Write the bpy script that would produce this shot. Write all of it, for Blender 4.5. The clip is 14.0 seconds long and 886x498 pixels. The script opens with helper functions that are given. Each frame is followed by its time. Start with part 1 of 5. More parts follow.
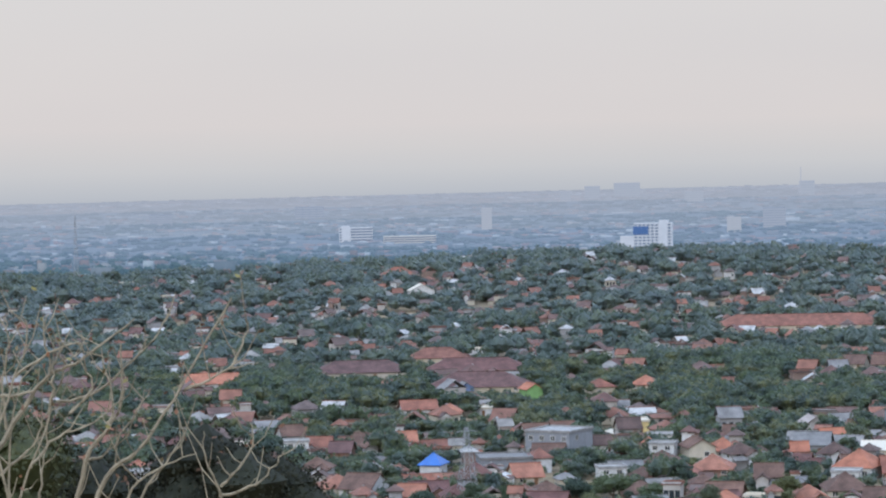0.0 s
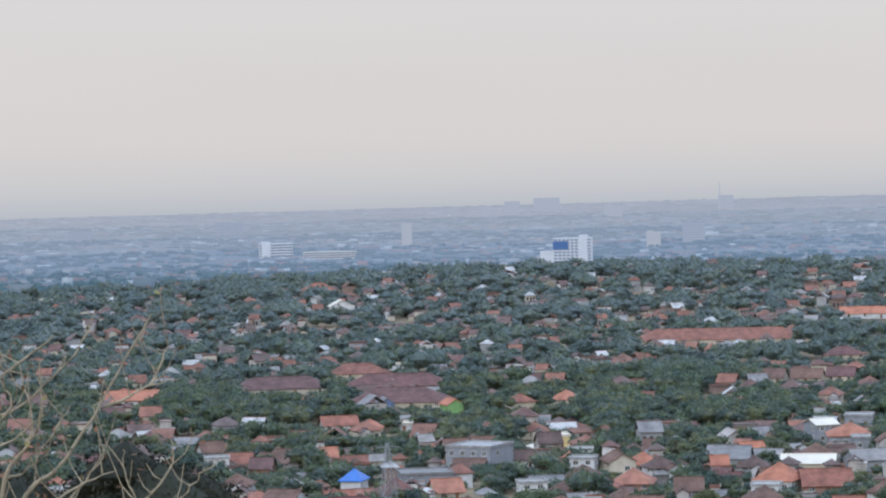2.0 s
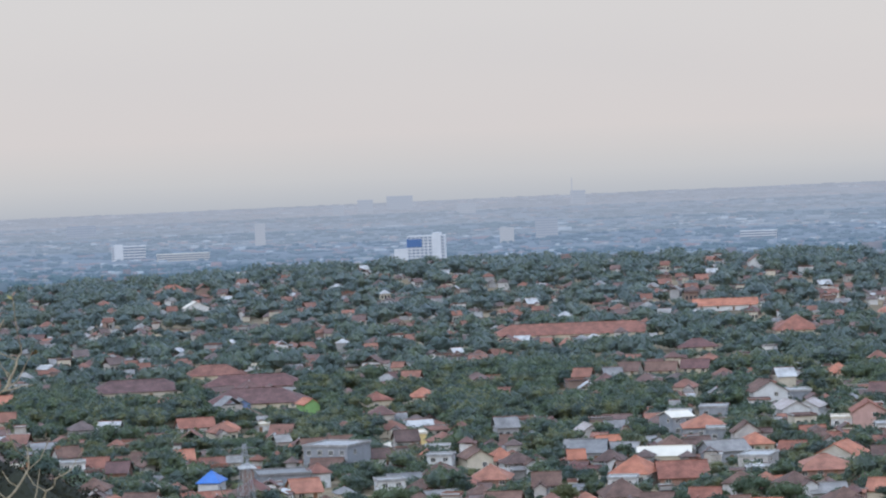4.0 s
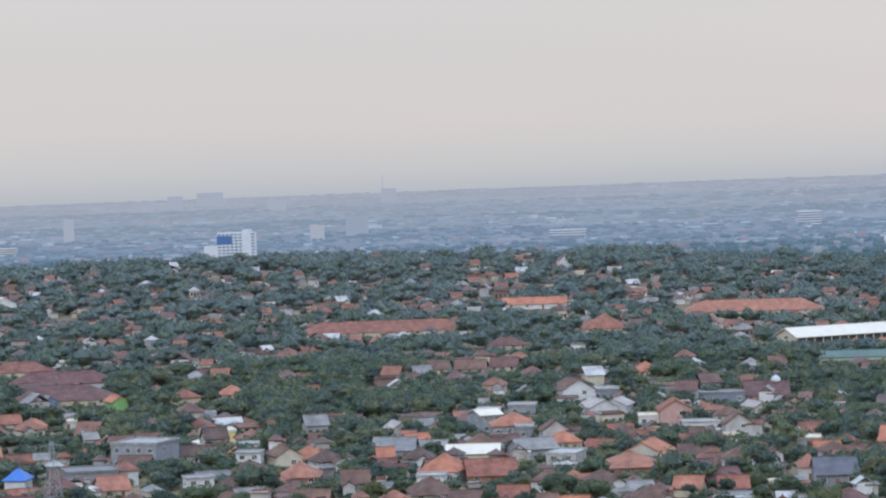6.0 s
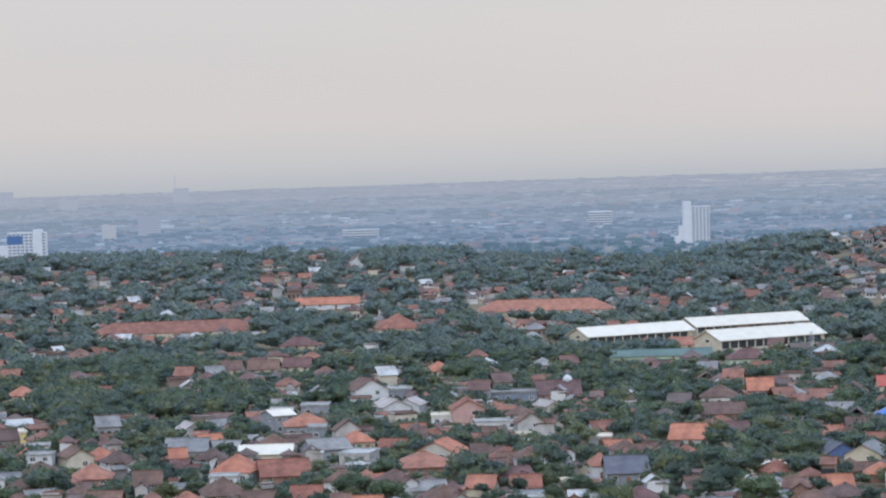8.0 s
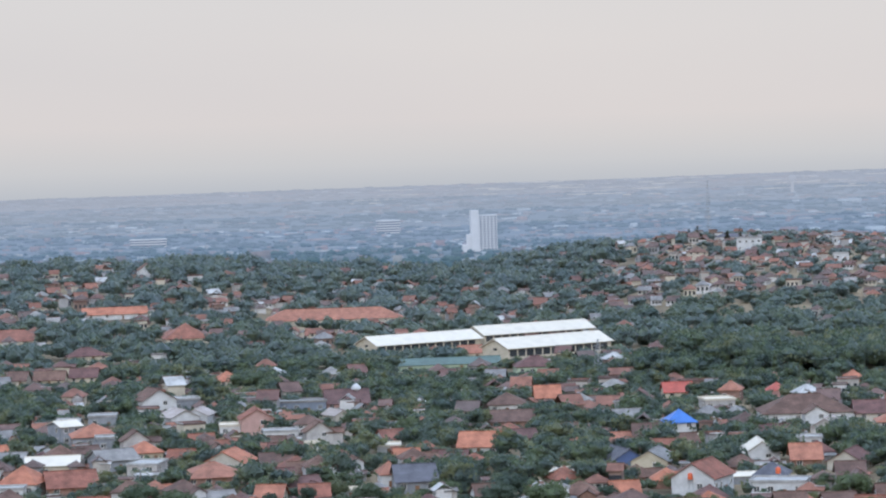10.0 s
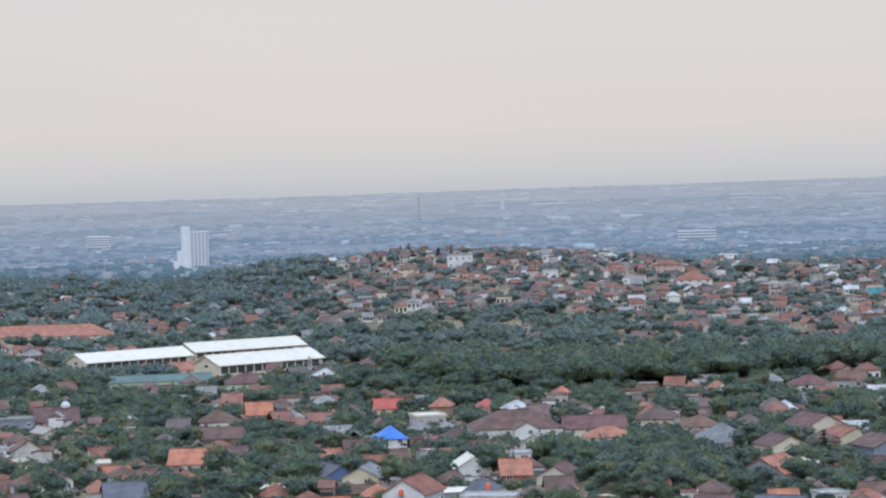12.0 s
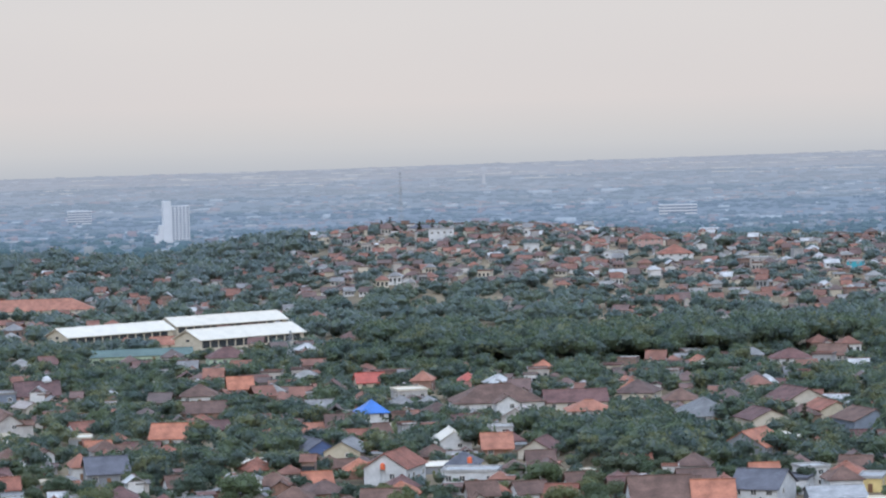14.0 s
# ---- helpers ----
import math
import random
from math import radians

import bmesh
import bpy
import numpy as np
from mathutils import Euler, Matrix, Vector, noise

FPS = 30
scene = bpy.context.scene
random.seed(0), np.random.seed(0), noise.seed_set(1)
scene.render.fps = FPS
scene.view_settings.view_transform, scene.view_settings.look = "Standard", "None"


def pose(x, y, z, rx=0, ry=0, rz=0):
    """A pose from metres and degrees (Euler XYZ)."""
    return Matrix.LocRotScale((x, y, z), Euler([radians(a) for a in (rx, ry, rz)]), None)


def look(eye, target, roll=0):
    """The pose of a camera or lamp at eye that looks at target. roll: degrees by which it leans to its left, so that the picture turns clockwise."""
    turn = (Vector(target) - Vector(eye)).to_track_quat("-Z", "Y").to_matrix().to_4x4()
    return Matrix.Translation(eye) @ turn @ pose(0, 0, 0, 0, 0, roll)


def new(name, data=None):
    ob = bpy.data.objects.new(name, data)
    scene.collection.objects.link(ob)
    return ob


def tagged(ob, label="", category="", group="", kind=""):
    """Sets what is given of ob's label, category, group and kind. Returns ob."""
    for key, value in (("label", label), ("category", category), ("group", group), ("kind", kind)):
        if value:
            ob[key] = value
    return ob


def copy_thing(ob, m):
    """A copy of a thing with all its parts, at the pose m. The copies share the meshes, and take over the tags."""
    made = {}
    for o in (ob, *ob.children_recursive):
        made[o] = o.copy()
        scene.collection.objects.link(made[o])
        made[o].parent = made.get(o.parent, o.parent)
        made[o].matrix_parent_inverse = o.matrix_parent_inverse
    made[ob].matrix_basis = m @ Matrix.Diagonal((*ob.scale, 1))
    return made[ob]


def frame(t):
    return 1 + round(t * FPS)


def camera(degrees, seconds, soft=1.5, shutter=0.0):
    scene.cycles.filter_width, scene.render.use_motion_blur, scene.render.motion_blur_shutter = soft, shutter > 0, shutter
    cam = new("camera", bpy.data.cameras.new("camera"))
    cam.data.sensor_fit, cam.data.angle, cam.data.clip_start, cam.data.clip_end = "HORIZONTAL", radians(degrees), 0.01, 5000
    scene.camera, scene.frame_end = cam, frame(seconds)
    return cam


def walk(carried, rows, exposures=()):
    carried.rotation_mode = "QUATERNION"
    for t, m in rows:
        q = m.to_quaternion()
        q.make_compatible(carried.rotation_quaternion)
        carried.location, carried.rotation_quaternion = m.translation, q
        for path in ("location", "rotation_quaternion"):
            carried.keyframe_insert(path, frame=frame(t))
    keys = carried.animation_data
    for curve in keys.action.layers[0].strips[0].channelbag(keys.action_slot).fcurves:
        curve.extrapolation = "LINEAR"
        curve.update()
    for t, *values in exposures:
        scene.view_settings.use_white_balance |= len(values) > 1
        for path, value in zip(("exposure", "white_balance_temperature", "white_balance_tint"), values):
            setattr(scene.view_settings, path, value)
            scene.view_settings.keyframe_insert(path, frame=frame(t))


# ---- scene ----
cam = camera(17.84, 14.0, soft=2.2)
ROWS = [
    (0.0, -0.033, -1.660, 1.150),
    (0.5, 0.086, -1.544, 1.063),
    (1.0, -0.526, -1.512, 1.095),
    (1.5, -0.929, -1.459, 1.254),
    (2.0, -1.660, -1.380, 1.313),
    (2.2, -1.897, -1.349, 1.427),
    (4.5, -5.732, -1.571, 2.088),
    (5.0, -6.849, -1.631, 1.830),
    (5.5, -7.622, -1.644, 1.951),
    (6.0, -8.491, -1.681, 1.788),
    (6.5, -9.577, -1.725, 1.406),
    (7.0, -10.337, -1.749, 1.627),
    (7.5, -11.624, -1.778, 1.578),
    (8.0, -12.688, -1.803, 1.648),
    (8.2, -13.203, -1.807, 1.804),
    (10.3, -17.917, -1.767, 1.594),
    (10.5, -18.636, -1.787, 1.528),
    (11.0, -20.331, -1.769, 1.412),
    (11.5, -21.616, -1.793, 1.551),
    (12.0, -22.838, -1.564, 1.448),
    (12.5, -24.001, -1.839, 1.457),
    (13.0, -23.426, -2.073, 1.185),
    (13.5, -23.448, -2.052, 1.424),
    (14.0, -23.220, -2.098, 1.490),
]
EYE = 86.0
RING = [0, 6, 30, 60, 220, 420, 1230, 1500, 1920, 2130, 2800, 3800]
RISE = [84.3, 83.2, 70, 60, 8, 0, 0, 1, 11.5, 10, -24, -21]


def terrain(x, y):
    """Ground height: the lookout hill, the flat quarter below it, a low wooded ridge and the plain that climbs to the coast."""
    x, y = np.asarray(x, float), np.asarray(y, float)
    d, a = np.hypot(x, y), np.degrees(np.arctan2(x, y))
    z = np.interp(d, RING, RISE)
    edge = np.interp(a, [-12, 5, 20, 33], [34, 42, 49, 59])
    z = z + np.clip((d - 3800) / 1150, 0, 1) * (edge + 21)
    band = np.clip((d - 1230) / 500, 0, 1) * np.clip((2700 - d) / 500, 0, 1)
    lift = np.interp(a, [-11, -6, -2, 1, 4, 7, 12, 14.5, 17, 19.5, 22, 25, 28, 33], [-9, -6, 0, 2, 4, 4.5, 4, -5, -10, 2, 15, 13, 1, -1])
    return z + band * (lift + 2 * np.sin(x / 80) * np.cos(y / 107))

walk(cam, [(t, pose(0, 0, EYE, 90 + pitch, roll, yaw)) for t, yaw, pitch, roll in ROWS], [(0.0, 0.0, 5950, 10), (2.2, 0.0, 5950, 10), (5.0, -0.06, 5950, 10), (8.0, -0.06, 5950, 10), (10.5, 0.02, 5950, 10), (14.0, 0.01, 5950, 10)])

# ---- world and sun: a bright hazy overcast ----
world = bpy.data.worlds.new("hazy_sky")
scene.world = world
world.use_nodes = True
wn, wl = world.node_tree.nodes, world.node_tree.links
wn.clear()
w_out, w_bg, w_sky = wn.new("ShaderNodeOutputWorld"), wn.new("ShaderNodeBackground"), wn.new("ShaderNodeTexSky")
w_sky.sky_type, w_sky.sun_disc = "NISHITA", False
w_sky.sun_elevation, w_sky.sun_rotation = radians(30), radians(203)
w_sky.dust_density, w_sky.air_density = 6.0, 1.5
w_co, w_sep, w_ramp, w_mix = wn.new("ShaderNodeTexCoord"), wn.new("ShaderNodeSeparateXYZ"), wn.new("ShaderNodeValToRGB"), wn.new("ShaderNodeMix")
w_scale, w_noise, w_map = wn.new("ShaderNodeMix"), wn.new("ShaderNodeTexNoise"), wn.new("ShaderNodeMapping")
w_ramp.color_ramp.elements[0].position, w_ramp.color_ramp.elements[0].color = 0.490, (0.40, 0.43, 0.50, 1)
w_ramp.color_ramp.elements[1].position, w_ramp.color_ramp.elements[1].color = 1.0, (1.75, 2.15, 2.85, 1)
for where, colour in ((0.4945, (0.543, 0.550, 0.558)), (0.498, (0.650, 0.635, 0.616)), (0.5015, (0.731, 0.685, 0.630)), (0.508, (0.812, 0.725, 0.655)), (0.530, (0.802, 0.740, 0.679)), (0.57, (0.787, 0.750, 0.708)), (0.62, (0.86, 0.90, 0.96)), (0.75, (1.28, 1.50, 1.86))):
    w_ramp.color_ramp.elements.new(where).color = (*colour, 1)
half = wn.new("ShaderNodeMath")
half.operation = "MULTIPLY_ADD"
half.inputs[1].default_value = half.inputs[2].default_value = 0.5
w_scale.data_type = w_mix.data_type = "RGBA"
w_scale.blend_type = "MULTIPLY"
w_scale.inputs[0].default_value = 1.0
w_mix.inputs[0].default_value = 0.9
w_map.inputs["Scale"].default_value = (1, 1, 6)
w_noise.inputs["Scale"].default_value, w_noise.inputs["Detail"].default_value = 2.2, 3
cloud = wn.new("ShaderNodeValToRGB")
cloud.color_ramp.elements[0].position, cloud.color_ramp.elements[0].color = 0.3, (0.965, 0.97, 0.985, 1)
cloud.color_ramp.elements[1].position, cloud.color_ramp.elements[1].color = 0.7, (1.03, 1.02, 1.01, 1)
dim = wn.new("ShaderNodeMix")
dim.data_type, dim.blend_type = "RGBA", "MULTIPLY"
dim.inputs[0].default_value = 1.0
dim.inputs[7].default_value = (0.09, 0.09, 0.09, 1)
wl.new(w_co.outputs["Generated"], w_sep.inputs[0])
wl.new(w_sep.outputs["Z"], half.inputs[0])
wl.new(half.outputs[0], w_ramp.inputs[0])
wl.new(w_co.outputs["Generated"], w_map.inputs[0])
wl.new(w_map.outputs[0], w_noise.inputs[0])
wl.new(w_noise.outputs[0], cloud.inputs[0])
wl.new(w_ramp.outputs[0], w_scale.inputs[6])
wl.new(cloud.outputs[0], w_scale.inputs[7])
wl.new(w_sky.outputs[0], dim.inputs[6])
wl.new(dim.outputs[2], w_mix.inputs[6])
wl.new(w_scale.outputs[2], w_mix.inputs[7])
wl.new(w_mix.outputs[2], w_bg.inputs[0])
wl.new(w_bg.outputs[0], w_out.inputs[0])
w_bg.inputs[1].default_value = 1.0

sun = new("sun", bpy.data.lights.new("sun", "SUN"))
sun.data.energy, sun.data.angle, sun.data.color = 1.1, radians(24), (1.0, 0.985, 0.97)
sun.matrix_world = look((0, 0, 300), (50, 120, 225))


# ---- materials ----
def material(name, colours, rough=0.8, grain=0.6, spread=0.25, island=False, metal=0.0, bump=0.0, rows=0.0, glow=None, spec=0.3, thin=0.0, stand=0.0, haze_sheen=0.0):
    """Colours chosen at random for each object or loose piece, with stains and grain at two scales; rows: the pitch of ribs or tile courses;
    stand: the size of the patches of one kind of tree in a wood."""
    m = bpy.data.materials.new(name)
    m.use_nodes = True
    n, k = m.node_tree.nodes, m.node_tree.links
    b = n["Principled BSDF"]
    b.inputs["Roughness"].default_value, b.inputs["Metallic"].default_value = rough, metal
    b.inputs["Specular IOR Level"].default_value = spec
    pick = n.new("ShaderNodeNewGeometry").outputs["Random Per Island"] if island else n.new("ShaderNodeObjectInfo").outputs["Random"]
    if stand:
        where, kinds, stretch = n.new("ShaderNodeTexCoord"), n.new("ShaderNodeTexNoise"), n.new("ShaderNodeMapRange")
        kinds.inputs["Scale"].default_value, kinds.inputs["Detail"].default_value = 1 / stand, 1.5
        stretch.inputs[1].default_value, stretch.inputs[2].default_value = 0.32, 0.68
        k.new(where.outputs["Object"], kinds.inputs[0])
        k.new(kinds.outputs[0], stretch.inputs[0])
        pick = stretch.outputs[0]
    ramp = n.new("ShaderNodeValToRGB")
    e = ramp.color_ramp.elements
    steps = len(colours)
    if island and steps > 5:
        ramp.color_ramp.interpolation = "CONSTANT"
    e[0].position, e[0].color = 0.0, (*colours[0], 1)
    e[1].position, e[1].color = 1.0, (*colours[-1], 1)
    for i in range(1, steps - 1):
        e.new(i / (steps - 1)).color = (*colours[i], 1)
    k.new(pick, ramp.inputs[0])
    place = n.new("ShaderNodeTexCoord").outputs["Object"]
    last = ramp.outputs[0]
    for scale, amount in ((grain, spread), (grain * 7, spread * 0.6)):
        tex, tone, mix = n.new("ShaderNodeTexNoise"), n.new("ShaderNodeMapRange"), n.new("ShaderNodeMix")
        tex.inputs["Scale"].default_value, tex.inputs["Detail"].default_value = scale, 4
        tone.inputs[1].default_value, tone.inputs[2].default_value = 0.3, 0.7
        tone.inputs[3].default_value, tone.inputs[4].default_value = 1 - amount, 1 + amount
        mix.data_type, mix.blend_type = "RGBA", "MULTIPLY"
        mix.inputs[0].default_value = 1.0
        k.new(place, tex.inputs[0])
        k.new(tex.outputs[0], tone.inputs[0])
        k.new(last, mix.inputs[6])
        k.new(tone.outputs[0], mix.inputs[7])
        last = mix.outputs[2]
    if island:
        each, tone, mix = n.new("ShaderNodeObjectInfo"), n.new("ShaderNodeMapRange"), n.new("ShaderNodeMix")
        tone.inputs[3].default_value, tone.inputs[4].default_value = 0.78, 1.25
        mix.data_type, mix.blend_type = "RGBA", "MULTIPLY"
        mix.inputs[0].default_value = 1.0
        k.new(each.outputs["Random"], tone.inputs[0])
        k.new(last, mix.inputs[6])
        k.new(tone.outputs[0], mix.inputs[7])
        last = mix.outputs[2]
    k.new(last, b.inputs["Base Color"])
    if rows:
        wave = n.new("ShaderNodeTexWave")
        wave.inputs["Scale"].default_value = 1 / rows
        wave.inputs["Distortion"].default_value = 0.6
        k.new(place, wave.inputs[0])
        relief = n.new("ShaderNodeBump")
        relief.inputs["Strength"].default_value, relief.inputs["Distance"].default_value = bump, 0.05
        k.new(wave.outputs[0], relief.inputs["Height"])
        k.new(relief.outputs[0], b.inputs["Normal"])
    elif bump:
        relief = n.new("ShaderNodeBump")
        relief.inputs["Strength"].default_value, relief.inputs["Distance"].default_value = bump, 0.1
        k.new(tex.outputs[0], relief.inputs["Height"])
        k.new(relief.outputs[0], b.inputs["Normal"])
    if thin:
        # light passes through leaves; a bluish sheen, stronger further off, stands in for haze
        b.inputs["Sheen Weight"].default_value, b.inputs["Sheen Roughness"].default_value = haze_sheen, 0.6
        b.inputs["Sheen Tint"].default_value = (0.80, 0.90, 1.0, 1)
        pass_on, blend = n.new("ShaderNodeBsdfTranslucent"), n.new("ShaderNodeMixShader")
        blend.inputs[0].default_value = thin
        k.new(last, pass_on.inputs[0])
        k.new(b.outputs[0], blend.inputs[1])
        k.new(pass_on.outputs[0], blend.inputs[2])
        k.new(blend.outputs[0], n["Material Output"].inputs[0])
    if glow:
        # haze on the backdrop beyond the ridge, painted in as emission of its colour
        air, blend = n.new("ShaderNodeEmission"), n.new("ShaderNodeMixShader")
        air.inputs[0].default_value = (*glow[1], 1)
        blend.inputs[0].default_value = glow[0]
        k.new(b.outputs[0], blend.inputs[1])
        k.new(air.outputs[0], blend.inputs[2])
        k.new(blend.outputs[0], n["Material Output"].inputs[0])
    return m


ROOFS = {
    "orange": material("fresh_orange_tile", [(0.31, 0.118, 0.068), (0.36, 0.140, 0.080), (0.26, 0.115, 0.075)], 0.75, 0.35, 0.3, rows=0.3, bump=0.4),
    "rust": material("rust_red_tile", [(0.200, 0.080, 0.054), (0.228, 0.094, 0.062), (0.172, 0.078, 0.056)], 0.8, 0.35, 0.35, rows=0.3, bump=0.4),
    "maroon": material("maroon_tile", [(0.110, 0.056, 0.050), (0.130, 0.064, 0.054), (0.105, 0.060, 0.054)], 0.8, 0.35, 0.35, rows=0.3, bump=0.4),
    "brown": material("weathered_brown_tile", [(0.112, 0.067, 0.051), (0.145, 0.083, 0.060), (0.094, 0.061, 0.052)], 0.85, 0.35, 0.35, rows=0.3, bump=0.4),
    "grey": material("cement_sheet", [(0.170, 0.158, 0.146), (0.215, 0.202, 0.188), (0.140, 0.138, 0.136)], 0.85, 0.4, 0.25, rows=0.6, bump=0.4),
    "slate": material("slate_tile", [(0.071, 0.071, 0.084), (0.101, 0.097, 0.109)], 0.7, 0.4, 0.25, rows=0.3, bump=0.4),
    "white": material("white_metal_sheet", [(0.53, 0.475, 0.38), (0.57, 0.515, 0.42)], 0.5, 0.3, 0.08, rows=0.7, bump=0.3),
    "pale": material("pale_tile", [(0.30, 0.255, 0.225), (0.345, 0.295, 0.265)], 0.8, 0.4, 0.2, rows=0.3, bump=0.4),
    "blue": material("blue_glazed_tile", [(0.036, 0.125, 0.38), (0.044, 0.140, 0.41)], 0.45, 0.5, 0.12, rows=0.35, bump=0.4),
    "red": material("red_painted_sheet", [(0.302, 0.067, 0.046), (0.353, 0.076, 0.050)], 0.6, 0.5, 0.2, rows=0.4, bump=0.3),
    "teal": material("faded_green_sheet", [(0.070, 0.108, 0.092), (0.082, 0.120, 0.102)], 0.6, 0.3, 0.2, rows=0.7, bump=0.3),
    "concrete": material("stained_concrete", [(0.277, 0.269, 0.260), (0.336, 0.328, 0.311)], 0.9, 0.5, 0.25, bump=0.2),
}
WALLS = {
    "white": material("white_render", [(0.476, 0.476, 0.470), (0.535, 0.527, 0.513)], 0.8, 0.5, 0.14),
    "cream": material("cream_render", [(0.448, 0.390, 0.289), (0.491, 0.433, 0.340), (0.433, 0.397, 0.340)], 0.85, 0.5, 0.12),
    "pale": material("pale_render", [(0.376, 0.354, 0.332), (0.419, 0.390, 0.361)], 0.85, 0.5, 0.18),
    "grey": material("grey_render", [(0.202, 0.210, 0.224), (0.253, 0.260, 0.274)], 0.85, 0.5, 0.15),
    "brick": material("bare_brick", [(0.218, 0.126, 0.092), (0.260, 0.160, 0.126)], 0.9, 0.8, 0.25),
    "green": material("lime_green_paint", [(0.20, 0.35, 0.13), (0.215, 0.37, 0.14)], 0.7, 0.5, 0.1),
    "yellow": material("yellow_paint", [(0.571, 0.437, 0.185), (0.588, 0.462, 0.218)], 0.75, 0.5, 0.1),
    "pinkish": material("pink_render", [(0.397, 0.238, 0.202), (0.433, 0.289, 0.253)], 0.8, 0.5, 0.12),
    "slate": material("slate_blue_render", [(0.168, 0.193, 0.235), (0.193, 0.218, 0.260)], 0.8, 0.5, 0.12),
    "blue": material("blue_paint", [(0.118, 0.168, 0.302), (0.134, 0.185, 0.319)], 0.75, 0.5, 0.12),
    "bluewall": material("deep_blue_paint", [(0.084, 0.118, 0.227), (0.092, 0.126, 0.244)], 0.75, 0.5, 0.12),
    "red": material("red_brown_paint", [(0.277, 0.084, 0.063), (0.302, 0.101, 0.071)], 0.75, 0.5, 0.15),
    "greenish": material("pale_green_render", [(0.353, 0.437, 0.302), (0.386, 0.462, 0.336)], 0.8, 0.5, 0.12),
    "tealwall": material("turquoise_paint", [(0.059, 0.319, 0.378), (0.067, 0.336, 0.395)], 0.75, 0.5, 0.12),
}
GLASS = material("dark_window_glass", [(0.03, 0.035, 0.04), (0.06, 0.065, 0.07)], 0.15, 1.0, 0.1, spec=0.5)
FRAME = material("painted_window_frame", [(0.55, 0.50, 0.42), (0.70, 0.68, 0.64)], 0.6, 1.0, 0.1)
DOOR = material("brown_door_wood", [(0.14, 0.075, 0.04), (0.20, 0.11, 0.06)], 0.6, 1.5, 0.2)
SOIL = material("dry_grass_and_soil", [(0.165, 0.125, 0.074), (0.165, 0.125, 0.074)], 0.95, 0.02, 0.45, bump=0.3)
BARK = material("grey_brown_bark", [(0.13, 0.10, 0.075), (0.17, 0.135, 0.10)], 0.9, 2.0, 0.3, bump=0.4)
PALEBARK = material("pale_bare_bark", [(0.27, 0.225, 0.15), (0.31, 0.26, 0.175)], 0.75, 6.0, 0.22, bump=0.3)
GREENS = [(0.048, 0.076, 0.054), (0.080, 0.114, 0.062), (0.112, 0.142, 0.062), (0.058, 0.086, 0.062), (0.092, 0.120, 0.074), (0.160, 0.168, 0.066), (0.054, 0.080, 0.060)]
LEAF = material("broadleaf_foliage", GREENS, 0.6, 0.5, 0.25, spec=0.3, thin=0.5, haze_sheen=0.10)
LEAF_STAND = material("mixed_foliage", GREENS, 0.6, 0.25, 0.25, spec=0.4, thin=0.5, stand=16.0, haze_sheen=0.24)
# slope greens have some haze mixed into the colours: paler, bluer than GREENS
LEAF_SLOPE = material("hazy_slope_foliage", [(0.064, 0.096, 0.080), (0.092, 0.126, 0.084), (0.122, 0.148, 0.082), (0.072, 0.104, 0.086), (0.104, 0.134, 0.096), (0.074, 0.106, 0.088)], 0.6, 0.18, 0.25, spec=0.4, thin=0.5, stand=20.0, haze_sheen=0.30)
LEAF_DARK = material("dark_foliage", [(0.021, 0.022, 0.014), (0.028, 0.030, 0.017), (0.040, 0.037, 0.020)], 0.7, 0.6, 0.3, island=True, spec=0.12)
# ridge greens carry more painted haze than the slope's
LEAF_RIDGE = material("hazy_ridge_foliage", [(0.074, 0.108, 0.094), (0.100, 0.134, 0.098), (0.126, 0.150, 0.096), (0.080, 0.114, 0.100), (0.110, 0.140, 0.108), (0.082, 0.116, 0.102)], 0.6, 0.12, 0.25, spec=0.45, thin=0.5, stand=24.0, haze_sheen=0.38)
LEAF_OLIVE = material("olive_foliage", [(0.045, 0.050, 0.020), (0.060, 0.062, 0.024), (0.036, 0.042, 0.018)], 0.65, 0.6, 0.3, island=True, spec=0.2)
LEAF_DRY = material("dry_yellow_leaves", [(0.16, 0.075, 0.045), (0.21, 0.10, 0.055), (0.12, 0.07, 0.045), (0.22, 0.20, 0.06)], 0.6, 3.0, 0.3, island=True)
STEEL = material("galvanised_steel", [(0.30, 0.31, 0.32), (0.34, 0.35, 0.36)], 0.55, 1.0, 0.1, metal=0.5)
TANK = material("orange_plastic", [(0.60, 0.12, 0.05), (0.62, 0.14, 0.06)], 0.45, 1.0, 0.06)
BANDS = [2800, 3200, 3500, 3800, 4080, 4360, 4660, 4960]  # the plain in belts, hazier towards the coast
# share and colour of the haze emission mixed into each belt
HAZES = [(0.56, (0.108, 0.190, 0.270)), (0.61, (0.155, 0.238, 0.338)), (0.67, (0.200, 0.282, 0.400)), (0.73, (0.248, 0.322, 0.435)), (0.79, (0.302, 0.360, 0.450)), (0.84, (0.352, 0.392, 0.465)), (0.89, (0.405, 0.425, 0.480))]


# ---- mesh tools ----
def mesh_of(name, verts, faces, mats, index=None):
    me = bpy.data.meshes.new(name)
    me.from_pydata([tuple(v) for v in verts], [], [tuple(int(i) for i in q) for q in faces])
    for m in mats:
        me.materials.append(m)
    if index is not None:
        me.polygons.foreach_set("material_index", np.asarray(index, dtype=np.int32))
    me.update()
    return me


